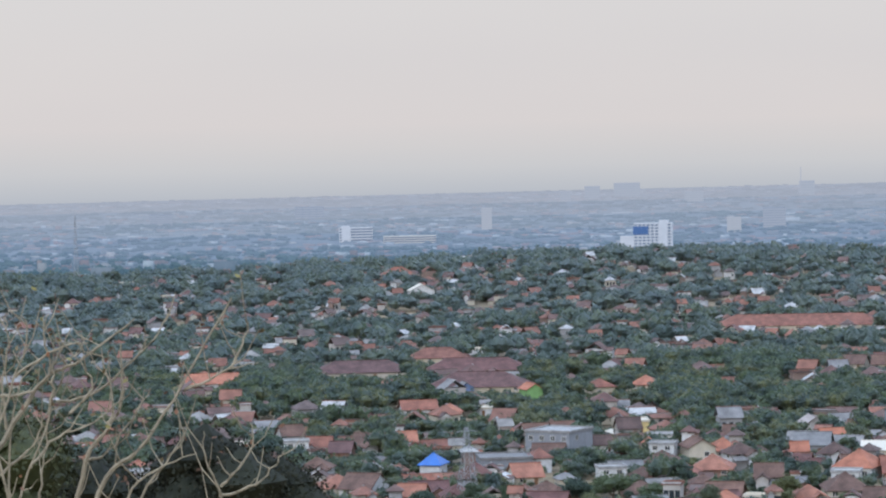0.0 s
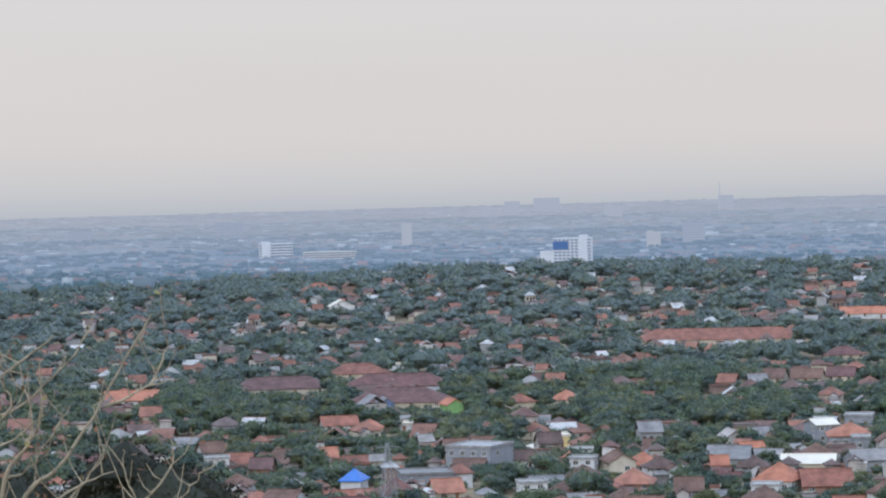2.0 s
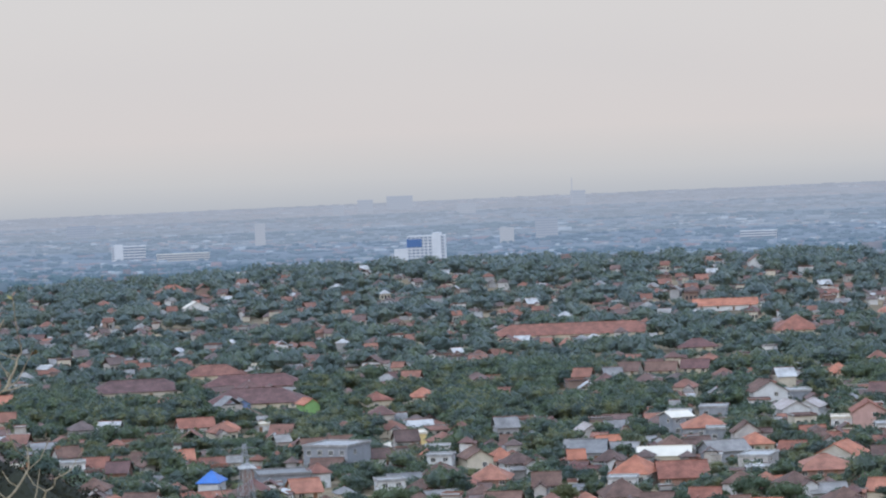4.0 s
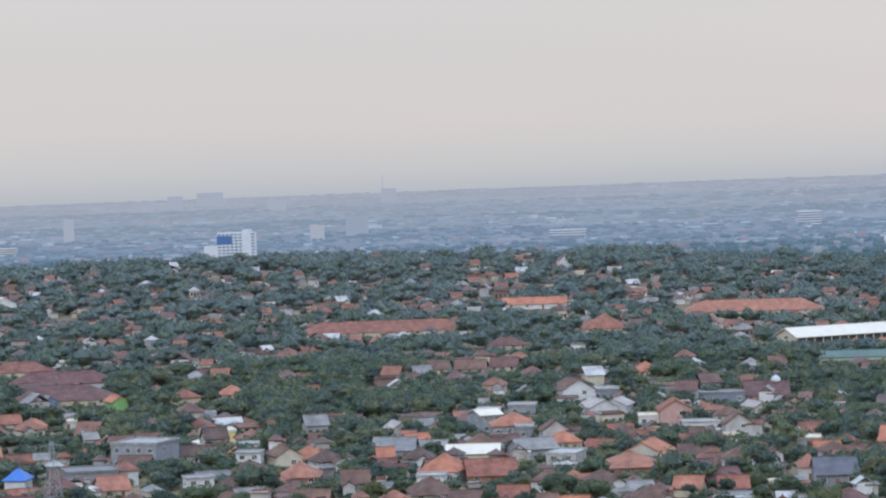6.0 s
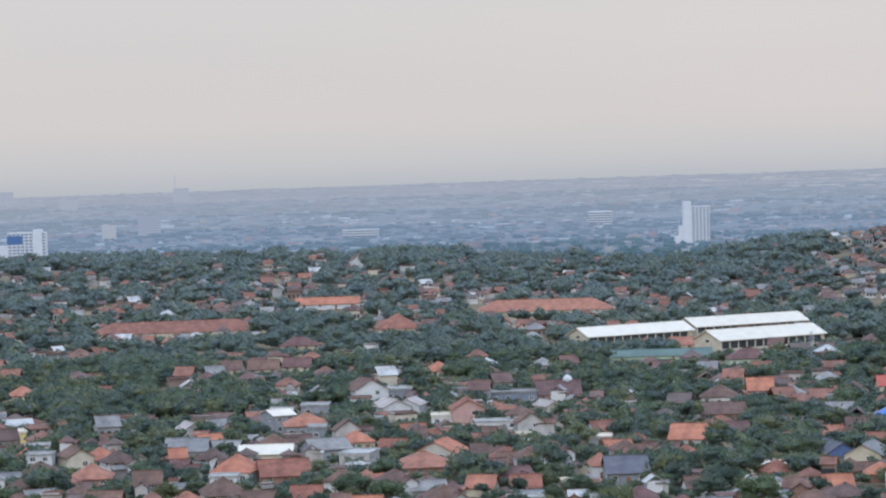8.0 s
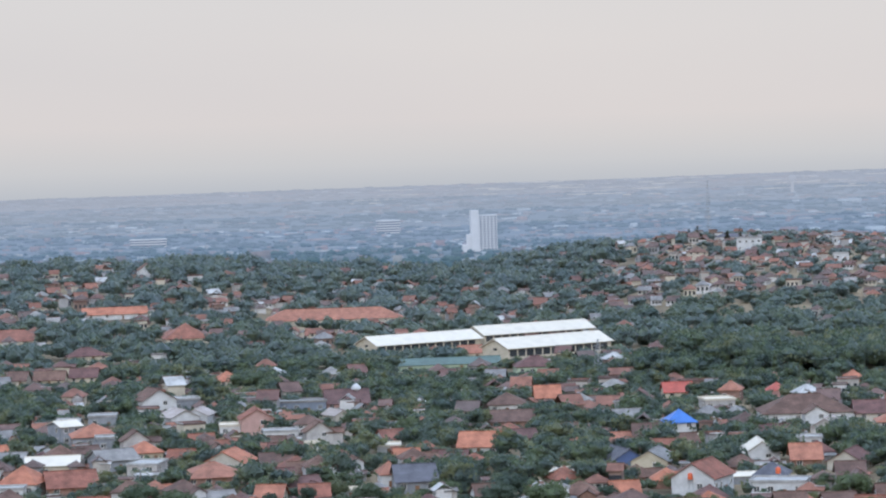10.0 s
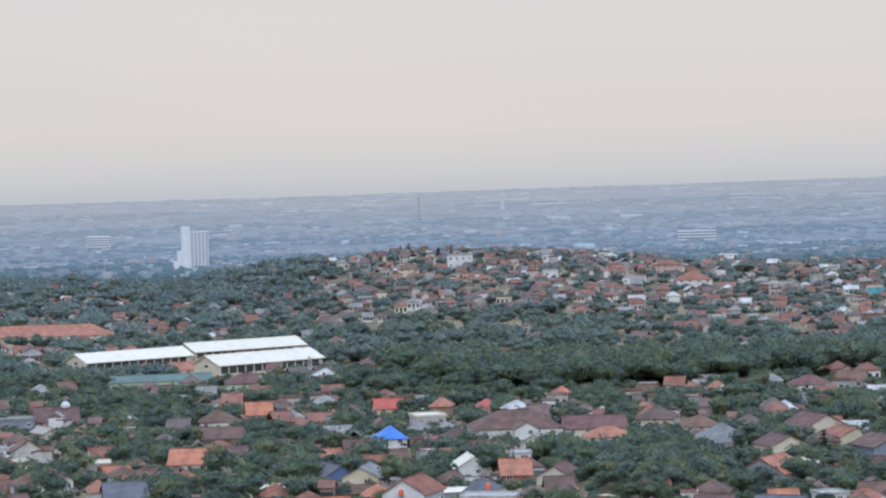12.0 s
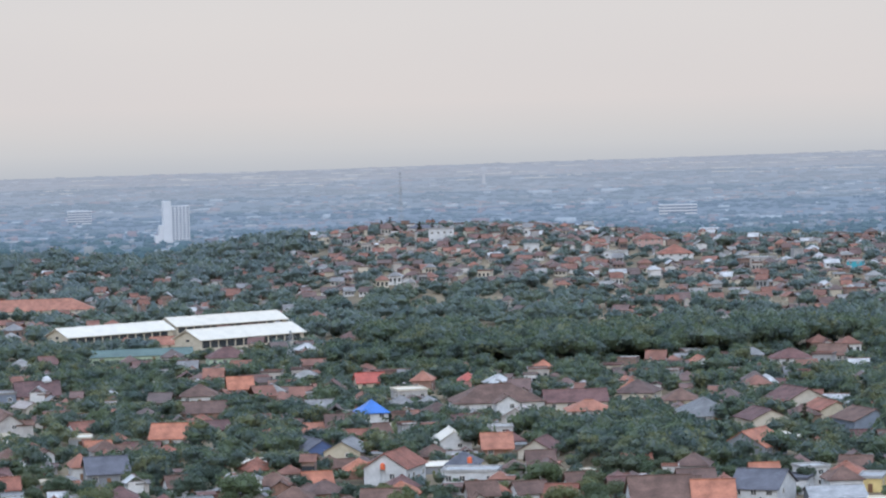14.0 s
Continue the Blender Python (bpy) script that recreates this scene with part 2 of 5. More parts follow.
def bulk_mesh(name, verts, quads, mats, index=None):
    """A large mesh of quads straight from arrays."""
    me = bpy.data.meshes.new(name)
    verts, quads = np.asarray(verts, np.float32), np.asarray(quads, np.int32)
    me.vertices.add(len(verts))
    me.vertices.foreach_set("co", verts.ravel())
    me.loops.add(quads.size)
    me.loops.foreach_set("vertex_index", quads.ravel())
    me.polygons.add(len(quads))
    me.polygons.foreach_set("loop_start", np.arange(0, quads.size, 4, dtype=np.int32))
    for m in mats:
        me.materials.append(m)
    if index is not None:
        me.polygons.foreach_set("material_index", np.asarray(index, np.int32))
    me.update(calc_edges=True)
    me.validate()
    return me


def box(x0, x1, y0, y1, z0, z1):
    v = [(x, y, z) for z in (z0, z1) for y in (y0, y1) for x in (x0, x1)]
    return v, [(0, 2, 3, 1), (4, 5, 7, 6), (0, 1, 5, 4), (2, 6, 7, 3), (0, 4, 6, 2), (1, 3, 7, 5)]


def joined(pieces):
    verts, faces = [], []
    for v, q in pieces:
        faces += [tuple(i + len(verts) for i in f) for f in q]
        verts += list(v)
    return verts, faces


def part(name, shape, mat, parent, label="", at=None):
    ob = new(name, mesh_of(name, shape[0], shape[1], [mat]))
    ob.parent = parent
    if at is not None:
        ob.matrix_basis = at
    return tagged(ob, label=label)


def roof_shape(kind, w, d, rise, over=0.6, thick=0.18):
    """A roof with eaves and thickness on a w x d plan; its walls end at z 0."""
    X, Y = w / 2 + over, d / 2 + over
    drop = -rise * over / (d / 2) if kind in ("gable", "hip") else -rise * over / (min(w, d) / 2)
    if kind == "flat":
        lip = joined([box(-w / 2 - 0.3, w / 2 + 0.3, -d / 2 - 0.3, d / 2 + 0.3, 0, 0.25),
                      box(-w / 2 - 0.3, w / 2 + 0.3, -d / 2 - 0.3, -d / 2 - 0.1, 0.25, 0.7), box(-w / 2 - 0.3, w / 2 + 0.3, d / 2 + 0.1, d / 2 + 0.3, 0.25, 0.7),
                      box(-w / 2 - 0.3, -w / 2 - 0.1, -d / 2 - 0.1, d / 2 + 0.1, 0.25, 0.7), box(w / 2 + 0.1, w / 2 + 0.3, -d / 2 - 0.1, d / 2 + 0.1, 0.25, 0.7)])
        return lip
    ridge = X if kind == "gable" else (0.02 if kind == "pyramid" else max(X - Y, 0.3))
    if kind == "pyramid":
        drop = -rise * over / (max(w, d) / 2)
    v = []
    for dz in (0, thick):
        v += [(-X, -Y, drop + dz), (X, -Y, drop + dz), (X, Y, drop + dz), (-X, Y, drop + dz), (-ridge, 0, rise + dz), (ridge, 0, rise + dz)]
    top = [(6, 7, 11, 10), (8, 9, 10, 11), (7, 8, 11), (9, 6, 10)]
    under = [tuple(i - 6 for i in reversed(q)) for q in top]
    rim = [(0, 1, 7, 6), (1, 2, 8, 7), (2, 3, 9, 8), (3, 0, 6, 9)]
    if kind == "gable":
        top, under = top[:2], under[:2]
        rim = [(0, 1, 7, 6), (2, 3, 9, 8), (1, 5, 11, 7), (5, 2, 8, 11), (3, 4, 10, 9), (4, 0, 6, 10)]
    cap = box(-ridge - 0.05, ridge + 0.05, -0.17, 0.17, rise + thick - 0.06, rise + thick + 0.14)
    return joined([(v, top + under + rim), cap])


def wall_shape(kind, w, d, h, rise):
    v, q = box(-w / 2, w / 2, -d / 2, d / 2, -1.0, h)
    if kind == "gable":
        for x in (-w / 2, w / 2):
            i = len(v)
            v += [(x, -d / 2, h), (x, d / 2, h), (x, 0, h + rise - 0.02)]
            q.append((i, i + 1, i + 2) if x > 0 else (i + 1, i, i + 2))
    return v, q


def house_kit(w, d, h, roof, pitch, roof_mat, wall_mat, label, name="house", category="house", group="", wing=0):
    """A house at the origin, its front to -y: walls, roof, windows with frame and pane, and a door."""
    base = tagged(new(name), label, category, group)
    base.empty_display_size = 1.0
    rise = math.tan(radians(pitch)) * (d if roof in ("gable", "hip") else min(w, d)) / 2
    part("wall", wall_shape(roof, w, d, h, rise), WALLS[wall_mat], base)
    part("roof", roof_shape(roof, w, d, rise), ROOFS[roof_mat], base, at=pose(0, 0, h))
    if wing:
        # a front wing with a gable of its own and a low lean-to behind
        ww, wd, wh = w * 0.46, d * 0.6, h * 0.92
        up = math.tan(radians(max(pitch, 14))) * ww / 2
        turn = pose(wing * w * 0.24, -d / 2 - wd * 0.12, 0, 0, 0, 90)
        part("wing_wall", wall_shape("gable", wd, ww, wh, up), WALLS[wall_mat], base, at=turn)
        part("wing_roof", roof_shape("gable", wd, ww, up, 0.5), ROOFS[roof_mat], base, at=turn @ pose(0, 0, wh))
        part("lean_to", joined([box(-w * 0.22, w * 0.22, -1.3, 1.3, -1.0, h * 0.62), ([(-w * 0.26, -1.7, h * 0.58), (w * 0.26, -1.7, h * 0.58), (w * 0.26, 1.5, h * 0.82), (-w * 0.26, 1.5, h * 0.82),
             (-w * 0.26, -1.7, h * 0.62), (w * 0.26, -1.7, h * 0.62), (w * 0.26, 1.5, h * 0.86), (-w * 0.26, 1.5, h * 0.86)], [(3, 2, 1, 0), (4, 5, 6, 7), (0, 1, 5, 4), (1, 2, 6, 5), (2, 3, 7, 6), (3, 0, 4, 7)])]),
             ROOFS["grey"], base, "cement-sheet lean-to", pose(-wing * w * 0.26, -d / 2 - 1.3, 0))
    storeys = 2 if h > 4.6 else 1
    tall = h / storeys
    pane_w, pane_h = 1.3, min(1.3, tall * 0.45)
    frame_shape = joined([box(-pane_w / 2 - 0.12, pane_w / 2 + 0.12, -0.06, 0.02, z, z + 0.12) for z in (-0.12, pane_h)]
                         + [box(x, x + 0.12, -0.06, 0.02, 0, pane_h) for x in (-pane_w / 2 - 0.12, -0.05, pane_w / 2)])
    frame_mesh = mesh_of("window", *frame_shape, [FRAME])
    pane_mesh = mesh_of("pane", *box(-pane_w / 2, pane_w / 2, -0.02, 0.015, 0, pane_h), [GLASS])
    across = max(1, min(4, int(w / 3.4)))
    spots = []
    for s in range(storeys):
        z = s * tall + tall * 0.38
        for i in range(across):
            x = (i + 0.5) / across * w - w / 2
            if s == 0 and i == across // 2:
                continue
            spots.append((x, -d / 2, z, 0))
        if d > 6:
            spots += [(w / 2, -d / 6, z, 90), (-w / 2, -d / 6, z, -90)]
    for x, y, z, turn in spots:
        hole = new("window", frame_mesh)
        hole.parent, hole.matrix_basis = base, pose(x, y, z, 0, 0, turn)
        pane = new("pane", pane_mesh)
        pane.parent = hole
    x = (across // 2 + 0.5) / across * w - w / 2
    part("door", box(-0.55, 0.55, -0.07, 0.02, -0.2, min(2.05, h * 0.8)), DOOR, base, at=pose(x, -d / 2, 0))
    return base


TAKEN = []  # plots already built on: x, y, radius
SIGHT = []  # open views across the quarter: bearing, half width, distance, slope of the view


def house(x, y, w, d, h, turn, roof, pitch, roof_mat, wall_mat, label, name="house", category="house"):
    base = house_kit(w, d, h, roof, pitch, roof_mat, wall_mat, label, name, category)
    base.matrix_basis = pose(x, y, float(terrain(x, y)), 0, 0, turn)
    for i in np.arange(-w / 2, w / 2 + 0.1, 5):
        TAKEN.append((x + i * math.cos(radians(turn)), y + i * math.sin(radians(turn)), max(d / 2, 4.0)))
    keep_view(x, y, max(abs(w * math.cos(radians(turn) + math.atan2(x, y))), d * 0.6) / 2 * 0.85, h * 0.55)
    return base


def keep_view(x, y, half, up):
    d = math.hypot(x, y)
    SIGHT.append((math.atan2(x, y), half / d, d, (float(terrain(x, y)) + up - EYE) / d))


# ---- ground ----
ring = np.concatenate([np.linspace(0.0, 60, 13), np.linspace(75, 420, 14), np.linspace(450, 2800, 95)])
angle = np.radians(np.concatenate([np.linspace(-14, 38, 131), np.linspace(44, 340, 38)]))


def polar_sheet(name, ring, angle, mats, closed=True):
    R, A = np.meshgrid(ring, angle, indexing="ij")
    X, Y = R * np.sin(A), R * np.cos(A)
    V = np.stack([X, Y, terrain(X, Y)], -1).reshape(-1, 3)
    n, m = R.shape
    i, j = np.meshgrid(np.arange(n - 1), np.arange(m if closed else m - 1), indexing="ij")
    jj = (j + 1) % m
    Q = np.stack([i * m + j, i * m + jj, (i + 1) * m + jj, (i + 1) * m + j], -1).reshape(-1, 4)[:, ::-1]
    return new(name, bulk_mesh(name, V, Q, mats))


tagged(polar_sheet("ground", ring, angle, [SOIL]), "dry grass and bare soil between the houses", "ground", kind="structure")
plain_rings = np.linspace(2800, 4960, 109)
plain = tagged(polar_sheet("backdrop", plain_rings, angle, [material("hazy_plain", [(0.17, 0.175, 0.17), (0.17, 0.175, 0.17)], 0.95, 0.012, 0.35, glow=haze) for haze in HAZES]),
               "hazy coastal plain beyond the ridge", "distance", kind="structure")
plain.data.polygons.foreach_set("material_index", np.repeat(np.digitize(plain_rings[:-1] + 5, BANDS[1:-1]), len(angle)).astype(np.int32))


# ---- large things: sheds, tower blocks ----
# far facades and panes: haze colour blended in as emission, most for the faint ones
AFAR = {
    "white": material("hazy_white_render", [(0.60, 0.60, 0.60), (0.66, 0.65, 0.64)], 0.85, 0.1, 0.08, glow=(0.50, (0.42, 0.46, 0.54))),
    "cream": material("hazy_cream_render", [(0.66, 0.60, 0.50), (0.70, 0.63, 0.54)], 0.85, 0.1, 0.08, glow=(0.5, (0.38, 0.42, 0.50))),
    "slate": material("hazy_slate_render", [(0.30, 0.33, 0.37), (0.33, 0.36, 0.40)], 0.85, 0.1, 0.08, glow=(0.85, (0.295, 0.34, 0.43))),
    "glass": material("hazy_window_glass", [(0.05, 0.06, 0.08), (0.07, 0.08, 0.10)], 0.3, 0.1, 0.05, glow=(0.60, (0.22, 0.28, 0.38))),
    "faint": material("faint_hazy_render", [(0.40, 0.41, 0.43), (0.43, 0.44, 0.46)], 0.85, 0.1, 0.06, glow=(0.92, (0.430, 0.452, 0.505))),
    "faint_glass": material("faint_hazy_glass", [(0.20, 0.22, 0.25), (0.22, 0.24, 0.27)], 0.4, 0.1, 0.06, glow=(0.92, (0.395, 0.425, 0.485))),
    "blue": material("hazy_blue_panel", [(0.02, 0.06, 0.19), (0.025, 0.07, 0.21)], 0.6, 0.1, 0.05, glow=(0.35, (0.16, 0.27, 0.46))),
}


def long_shed(x, y, length, width, h, turn, label):
    """A long store with a white metal roof; its length along local x."""
    base = tagged(new("storage_shed"), label, "shed", "white-roofed sheds")
    rise = width * 0.21
    part("wall", wall_shape("gable", length, width, h, rise), WALLS["cream"], base)
    part("roof", roof_shape("gable", length, width, rise, 1.0, 0.3), ROOFS["white"], base, "white ribbed metal roof", pose(0, 0, h))
    # dark boxes along the front imitate the wall's shade below the eaves
    band = mesh_of("louvre", *box(-1.9, 1.9, -0.08, 0.03, 0, h * 0.5), [GLASS])
    for i in range(int(length // 4.6)):
        shade_ob = new("louvre", band)
        shade_ob.parent, shade_ob.matrix_basis = base, pose(-length / 2 + 2.8 + i * 4.6, -width / 2, h * 0.38)
    part("gable_vent", box(-0.08, 0.03, -1.2, 1.2, 0, 1.0), GLASS, base, at=pose(-length / 2, 0, h * 0.8))
    base.matrix_basis = pose(x, y, float(terrain(x, y)), 0, 0, turn)
    for i in np.arange(-length / 2 - 4, length / 2 + 5, 6):
        TAKEN.append((x + i * math.cos(radians(turn)), y + i * math.sin(radians(turn)), width / 2 + 4))
        keep_view(x + i * math.cos(radians(turn)), y + i * math.sin(radians(turn)), 4, h * 0.55)
        TAKEN.append((x + i * math.cos(radians(turn)) + 12 * math.sin(radians(turn)), y + i * math.sin(radians(turn)) - 12 * math.cos(radians(turn)), 9))


long_shed(368.3, 1251.9, 58.5, 17, 5.2, 18.4, "long white-roofed storage shed among trees")
long_shed(430.8, 1276.4, 62.7, 17, 5.2, 15.3, "long white-roofed storage shed in line with another")
long_shed(400.2, 1162.4, 57.5, 18, 6.0, 19.9, "cream gabled storage shed with a bright white roof")


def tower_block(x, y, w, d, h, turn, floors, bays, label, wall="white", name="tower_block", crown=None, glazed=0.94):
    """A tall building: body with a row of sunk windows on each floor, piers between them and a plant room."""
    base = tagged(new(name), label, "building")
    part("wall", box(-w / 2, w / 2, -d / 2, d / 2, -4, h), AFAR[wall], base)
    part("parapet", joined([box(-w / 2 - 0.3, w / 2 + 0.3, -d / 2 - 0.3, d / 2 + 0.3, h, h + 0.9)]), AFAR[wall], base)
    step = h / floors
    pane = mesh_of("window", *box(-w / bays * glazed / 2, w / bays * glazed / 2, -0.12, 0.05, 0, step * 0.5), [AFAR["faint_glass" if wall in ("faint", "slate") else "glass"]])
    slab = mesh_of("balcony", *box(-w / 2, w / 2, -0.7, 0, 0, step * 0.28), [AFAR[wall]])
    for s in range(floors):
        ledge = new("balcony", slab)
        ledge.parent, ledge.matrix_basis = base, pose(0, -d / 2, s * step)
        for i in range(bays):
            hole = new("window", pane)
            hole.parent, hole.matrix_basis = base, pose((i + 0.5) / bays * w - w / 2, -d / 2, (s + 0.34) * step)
    if crown:
        cx, cw, ch = crown
        part("plant_room", box(cx - cw / 2, cx + cw / 2, -d / 2 - 1.2, d / 2, -4, h + ch), AFAR[wall], base)
    base.matrix_basis = pose(x, y, float(terrain(x, y)), 0, 0, turn)
    return base


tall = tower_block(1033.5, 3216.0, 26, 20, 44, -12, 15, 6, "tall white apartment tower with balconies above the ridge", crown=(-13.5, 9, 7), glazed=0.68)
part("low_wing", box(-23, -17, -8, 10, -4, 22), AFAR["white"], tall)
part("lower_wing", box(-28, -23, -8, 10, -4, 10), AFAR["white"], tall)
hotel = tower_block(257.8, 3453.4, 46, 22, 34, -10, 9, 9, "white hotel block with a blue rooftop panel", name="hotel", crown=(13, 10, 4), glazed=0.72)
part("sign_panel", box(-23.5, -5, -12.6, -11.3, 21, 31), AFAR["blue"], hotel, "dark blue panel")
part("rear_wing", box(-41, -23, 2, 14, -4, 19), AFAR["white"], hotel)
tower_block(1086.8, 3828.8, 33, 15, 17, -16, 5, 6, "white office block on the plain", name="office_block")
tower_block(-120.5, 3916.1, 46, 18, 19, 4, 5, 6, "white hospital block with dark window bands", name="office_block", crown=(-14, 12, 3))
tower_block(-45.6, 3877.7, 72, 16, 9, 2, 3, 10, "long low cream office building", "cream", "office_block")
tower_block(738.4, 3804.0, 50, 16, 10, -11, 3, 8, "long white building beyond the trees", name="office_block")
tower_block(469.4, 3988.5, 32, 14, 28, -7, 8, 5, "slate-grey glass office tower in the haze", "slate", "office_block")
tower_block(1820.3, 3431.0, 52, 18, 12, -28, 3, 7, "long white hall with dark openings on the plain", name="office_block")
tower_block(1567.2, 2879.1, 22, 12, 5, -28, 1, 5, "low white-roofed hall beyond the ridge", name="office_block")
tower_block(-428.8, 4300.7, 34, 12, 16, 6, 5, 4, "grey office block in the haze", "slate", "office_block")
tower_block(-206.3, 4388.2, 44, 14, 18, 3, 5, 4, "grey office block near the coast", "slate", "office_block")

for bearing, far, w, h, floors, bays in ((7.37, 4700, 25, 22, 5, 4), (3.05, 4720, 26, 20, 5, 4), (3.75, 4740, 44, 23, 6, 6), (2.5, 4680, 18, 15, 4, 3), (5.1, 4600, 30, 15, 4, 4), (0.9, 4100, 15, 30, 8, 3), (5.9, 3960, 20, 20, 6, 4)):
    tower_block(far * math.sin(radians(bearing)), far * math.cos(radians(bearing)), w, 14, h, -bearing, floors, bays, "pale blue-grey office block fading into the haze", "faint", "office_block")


def far_mast(bearing, far, h, shaft, bulb, label):
    """A tapering shaft with a wider head, far off on the plain."""
    base = tagged(new("water_tower" if bulb else "radio_mast"), label, "tower")
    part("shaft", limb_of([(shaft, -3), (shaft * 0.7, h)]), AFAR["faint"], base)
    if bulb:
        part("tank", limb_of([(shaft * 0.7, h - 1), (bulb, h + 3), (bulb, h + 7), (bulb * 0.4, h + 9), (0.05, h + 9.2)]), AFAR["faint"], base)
    x, y = far * math.sin(radians(bearing)), far * math.cos(radians(bearing))
    base.matrix_basis = pose(x, y, float(terrain(x, y)))


def limb_of(profile, sides=12):
    V = [(r * math.cos(t), r * math.sin(t), z) for r, z in profile for t in (k * 2 * math.pi / sides for k in range(sides))]
    Q = [(i * sides + k, i * sides + (k + 1) % sides, (i + 1) * sides + (k + 1) % sides, (i + 1) * sides + k) for i in range(len(profile) - 1) for k in range(sides)]
    return V, Q + [tuple(range((len(profile) - 1) * sides, len(profile) * sides))]


far_mast(24.03, 4500, 18, 3.0, 6.0, "pale concrete water tower far off in the haze")
far_mast(7.25, 4690, 46, 0.9, 0, "thin radio mast on the hazy skyline")

# ---- houses ----
house(31.1, 1030.2, 9.0, 6.0, 4.6, 108, "gable", 32, "orange", "green", "bright green two-storey house with an orange tiled roof")
house(-34.6, 1160.2, 39.7, 17.5, 2.8, 6, "hip", 26, "maroon", "cream", "long low school block under a weathered maroon tiled roof", name="school_block", category="school")
house(13.2, 1077.9, 38.5, 20.0, 2.6, -6, "hip", 26, "maroon", "cream", "wide school hall under a sagging dark maroon tiled roof", name="school_block", category="school")
house(13.2, 1168.7, 43.0, 17.5, 2.4, -6, "hip", 26, "maroon", "cream", "long school block behind the hall with a maroon roof", name="school_block", category="school")
house(-3.0, 1239.5, 26.6, 15.0, 2.7, -4, "hip", 28, "rust", "cream", "rust-red roofed school wing with cream walls", name="school_block", category="school")
house(16.0, 1285.7, 12.8, 7.5, 2.4, -1, "flat", 0, "white", "white", "low shed with a bright white metal roof", name="shed", category="shed")
house(7.0, 1065.4, 8.8, 5.5, 3.0, 100, "gable", 30, "grey", "blue", "small dark porch house with a blue gable")
house(-9.8, 981.0, 12.1, 10.0, 2.4, 9, "gable", 28, "rust", "white", "white row house with a rust-red tiled roof")
house(1.3, 966.4, 8.1, 8.8, 2.4, -6, "hip", 28, "orange", "cream", "small bungalow with a bright orange tiled roof")
house(12.9, 975.3, 5.8, 8.8, 2.4, -1, "flat", 0, "white", "white", "flat-roofed white house beside the trees")
house(-3.8, 776.4, 5.6, 8.8, 4.6, -14, "hip", 30, "blue", "white", "white two-storey house with a bright blue roof")
house(15.9, 790.3, 14.4, 15.0, 4.4, 5, "flat", 0, "grey", "grey", "grey rendered warehouse with a flat concrete roof", name="warehouse", category="warehouse")
house(21.0, 762.3, 7.6, 11.2, 2.4, 10, "gable", 28, "orange", "cream", "bungalow with an orange roof in front of the warehouse")
house(25.9, 791.0, 5.4, 8.8, 4.4, 8, "hip", 24, "rust", "white", "narrow white house with a low rust roof")
house(33.2, 832.8, 14.5, 15.0, 7.6, -30, "flat", 0, "concrete", "grey", "unfinished grey concrete block with stepped flat roofs", name="apartment_block", category="building")
house(-22.4, 848.3, 11.2, 6.1, 2.7, 104, "gable", 34, "brown", "white", "white gabled house with a brown roof")
house(-31.3, 837.4, 6.3, 10.0, 2.4, -8, "gable", 28, "maroon", "brick", "low brick house under a maroon roof")
house(-29.1, 745.1, 10.1, 11.2, 2.4, 8, "hip", 26, "orange", "cream", "bungalow with a broad orange tiled roof")
house(-22.0, 741.9, 8.8, 12.5, 2.4, -23, "gable", 28, "brown", "white", "brown-roofed house with a white side wall")
house(59.6, 906.7, 10.1, 11.2, 3.3, 2, "flat", 0, "white", "yellow", "yellow house with a white metal roof")
house(56.9, 1041.4, 8.3, 10.0, 4.2, 17, "hip", 26, "rust", "cream", "cream house with a small upper storey")
house(76.0, 1070.9, 11.1, 11.2, 2.4, -12, "hip", 28, "orange", "cream", "orange-roofed bungalow at the edge of the wood")
house(72.4, 813.4, 11.2, 7.8, 4.2, 99, "gable", 30, "brown", "cream", "cream gabled house with a brown roof")
house(80.5, 821.7, 7.5, 11.2, 2.4, 8, "hip", 28, "orange", "cream", "orange hip-roofed house beside the cream gable")
house(72.9, 772.8, 10.8, 12.5, 2.4, -11, "hip", 28, "orange", "brick", "broad bungalow with a bright orange roof")
house(107.6, 826.9, 9.9, 13.8, 3.0, -13, "gable", 24, "grey", "grey", "grey house with a corrugated cement roof")
house(100.5, 803.5, 4.5, 7.5, 3.5, -3, "gable", 30, "orange", "grey", "narrow house with an orange roof slope")
house(115.0, 886.6, 10.0, 6.0, 3.6, 97, "gable", 32, "pale", "pale", "pale rendered gabled house among dark trees")
house(126.2, 803.0, 14.8, 13.8, 3.5, -12, "gable", 16, "white", "cream", "cream house with a white ribbed metal roof and red porch")
house(111.0, 757.8, 10.6, 13.8, 3.9, -26, "hip", 30, "orange", "white", "white two-storey house with an orange hipped roof")
house(123.2, 755.9, 13.1, 13.8, 2.4, -3, "gable", 28, "rust", "brick", "brick house with a wide rust-red roof")
house(101.5, 718.7, 10.6, 13.8, 2.4, -0, "hip", 28, "brown", "cream", "low house under a dark brown hipped roof")
house(191.5, 985.4, 13.8, 12.4, 5.6, 95, "gable", 30, "brown", "white", "large white gable house with a brown roof")
house(203.7, 992.9, 10.1, 11.2, 4.4, -4, "flat", 0, "concrete", "grey", "grey annexe with a flat roof beside the gable")
house(150.9, 877.0, 13.8, 13.8, 4.2, -6, "hip", 26, "orange", "grey", "grey villa with a broad orange roof")
house(152.8, 861.3, 7.7, 7.5, 4.5, -6, "flat", 0, "concrete", "grey", "grey two-storey porch with dark arched openings", name="porch", category="porch")
house(144.6, 894.0, 7.2, 11.2, 6.1, 13, "gable", 14, "white", "grey", "tall grey house with a small white metal roof")
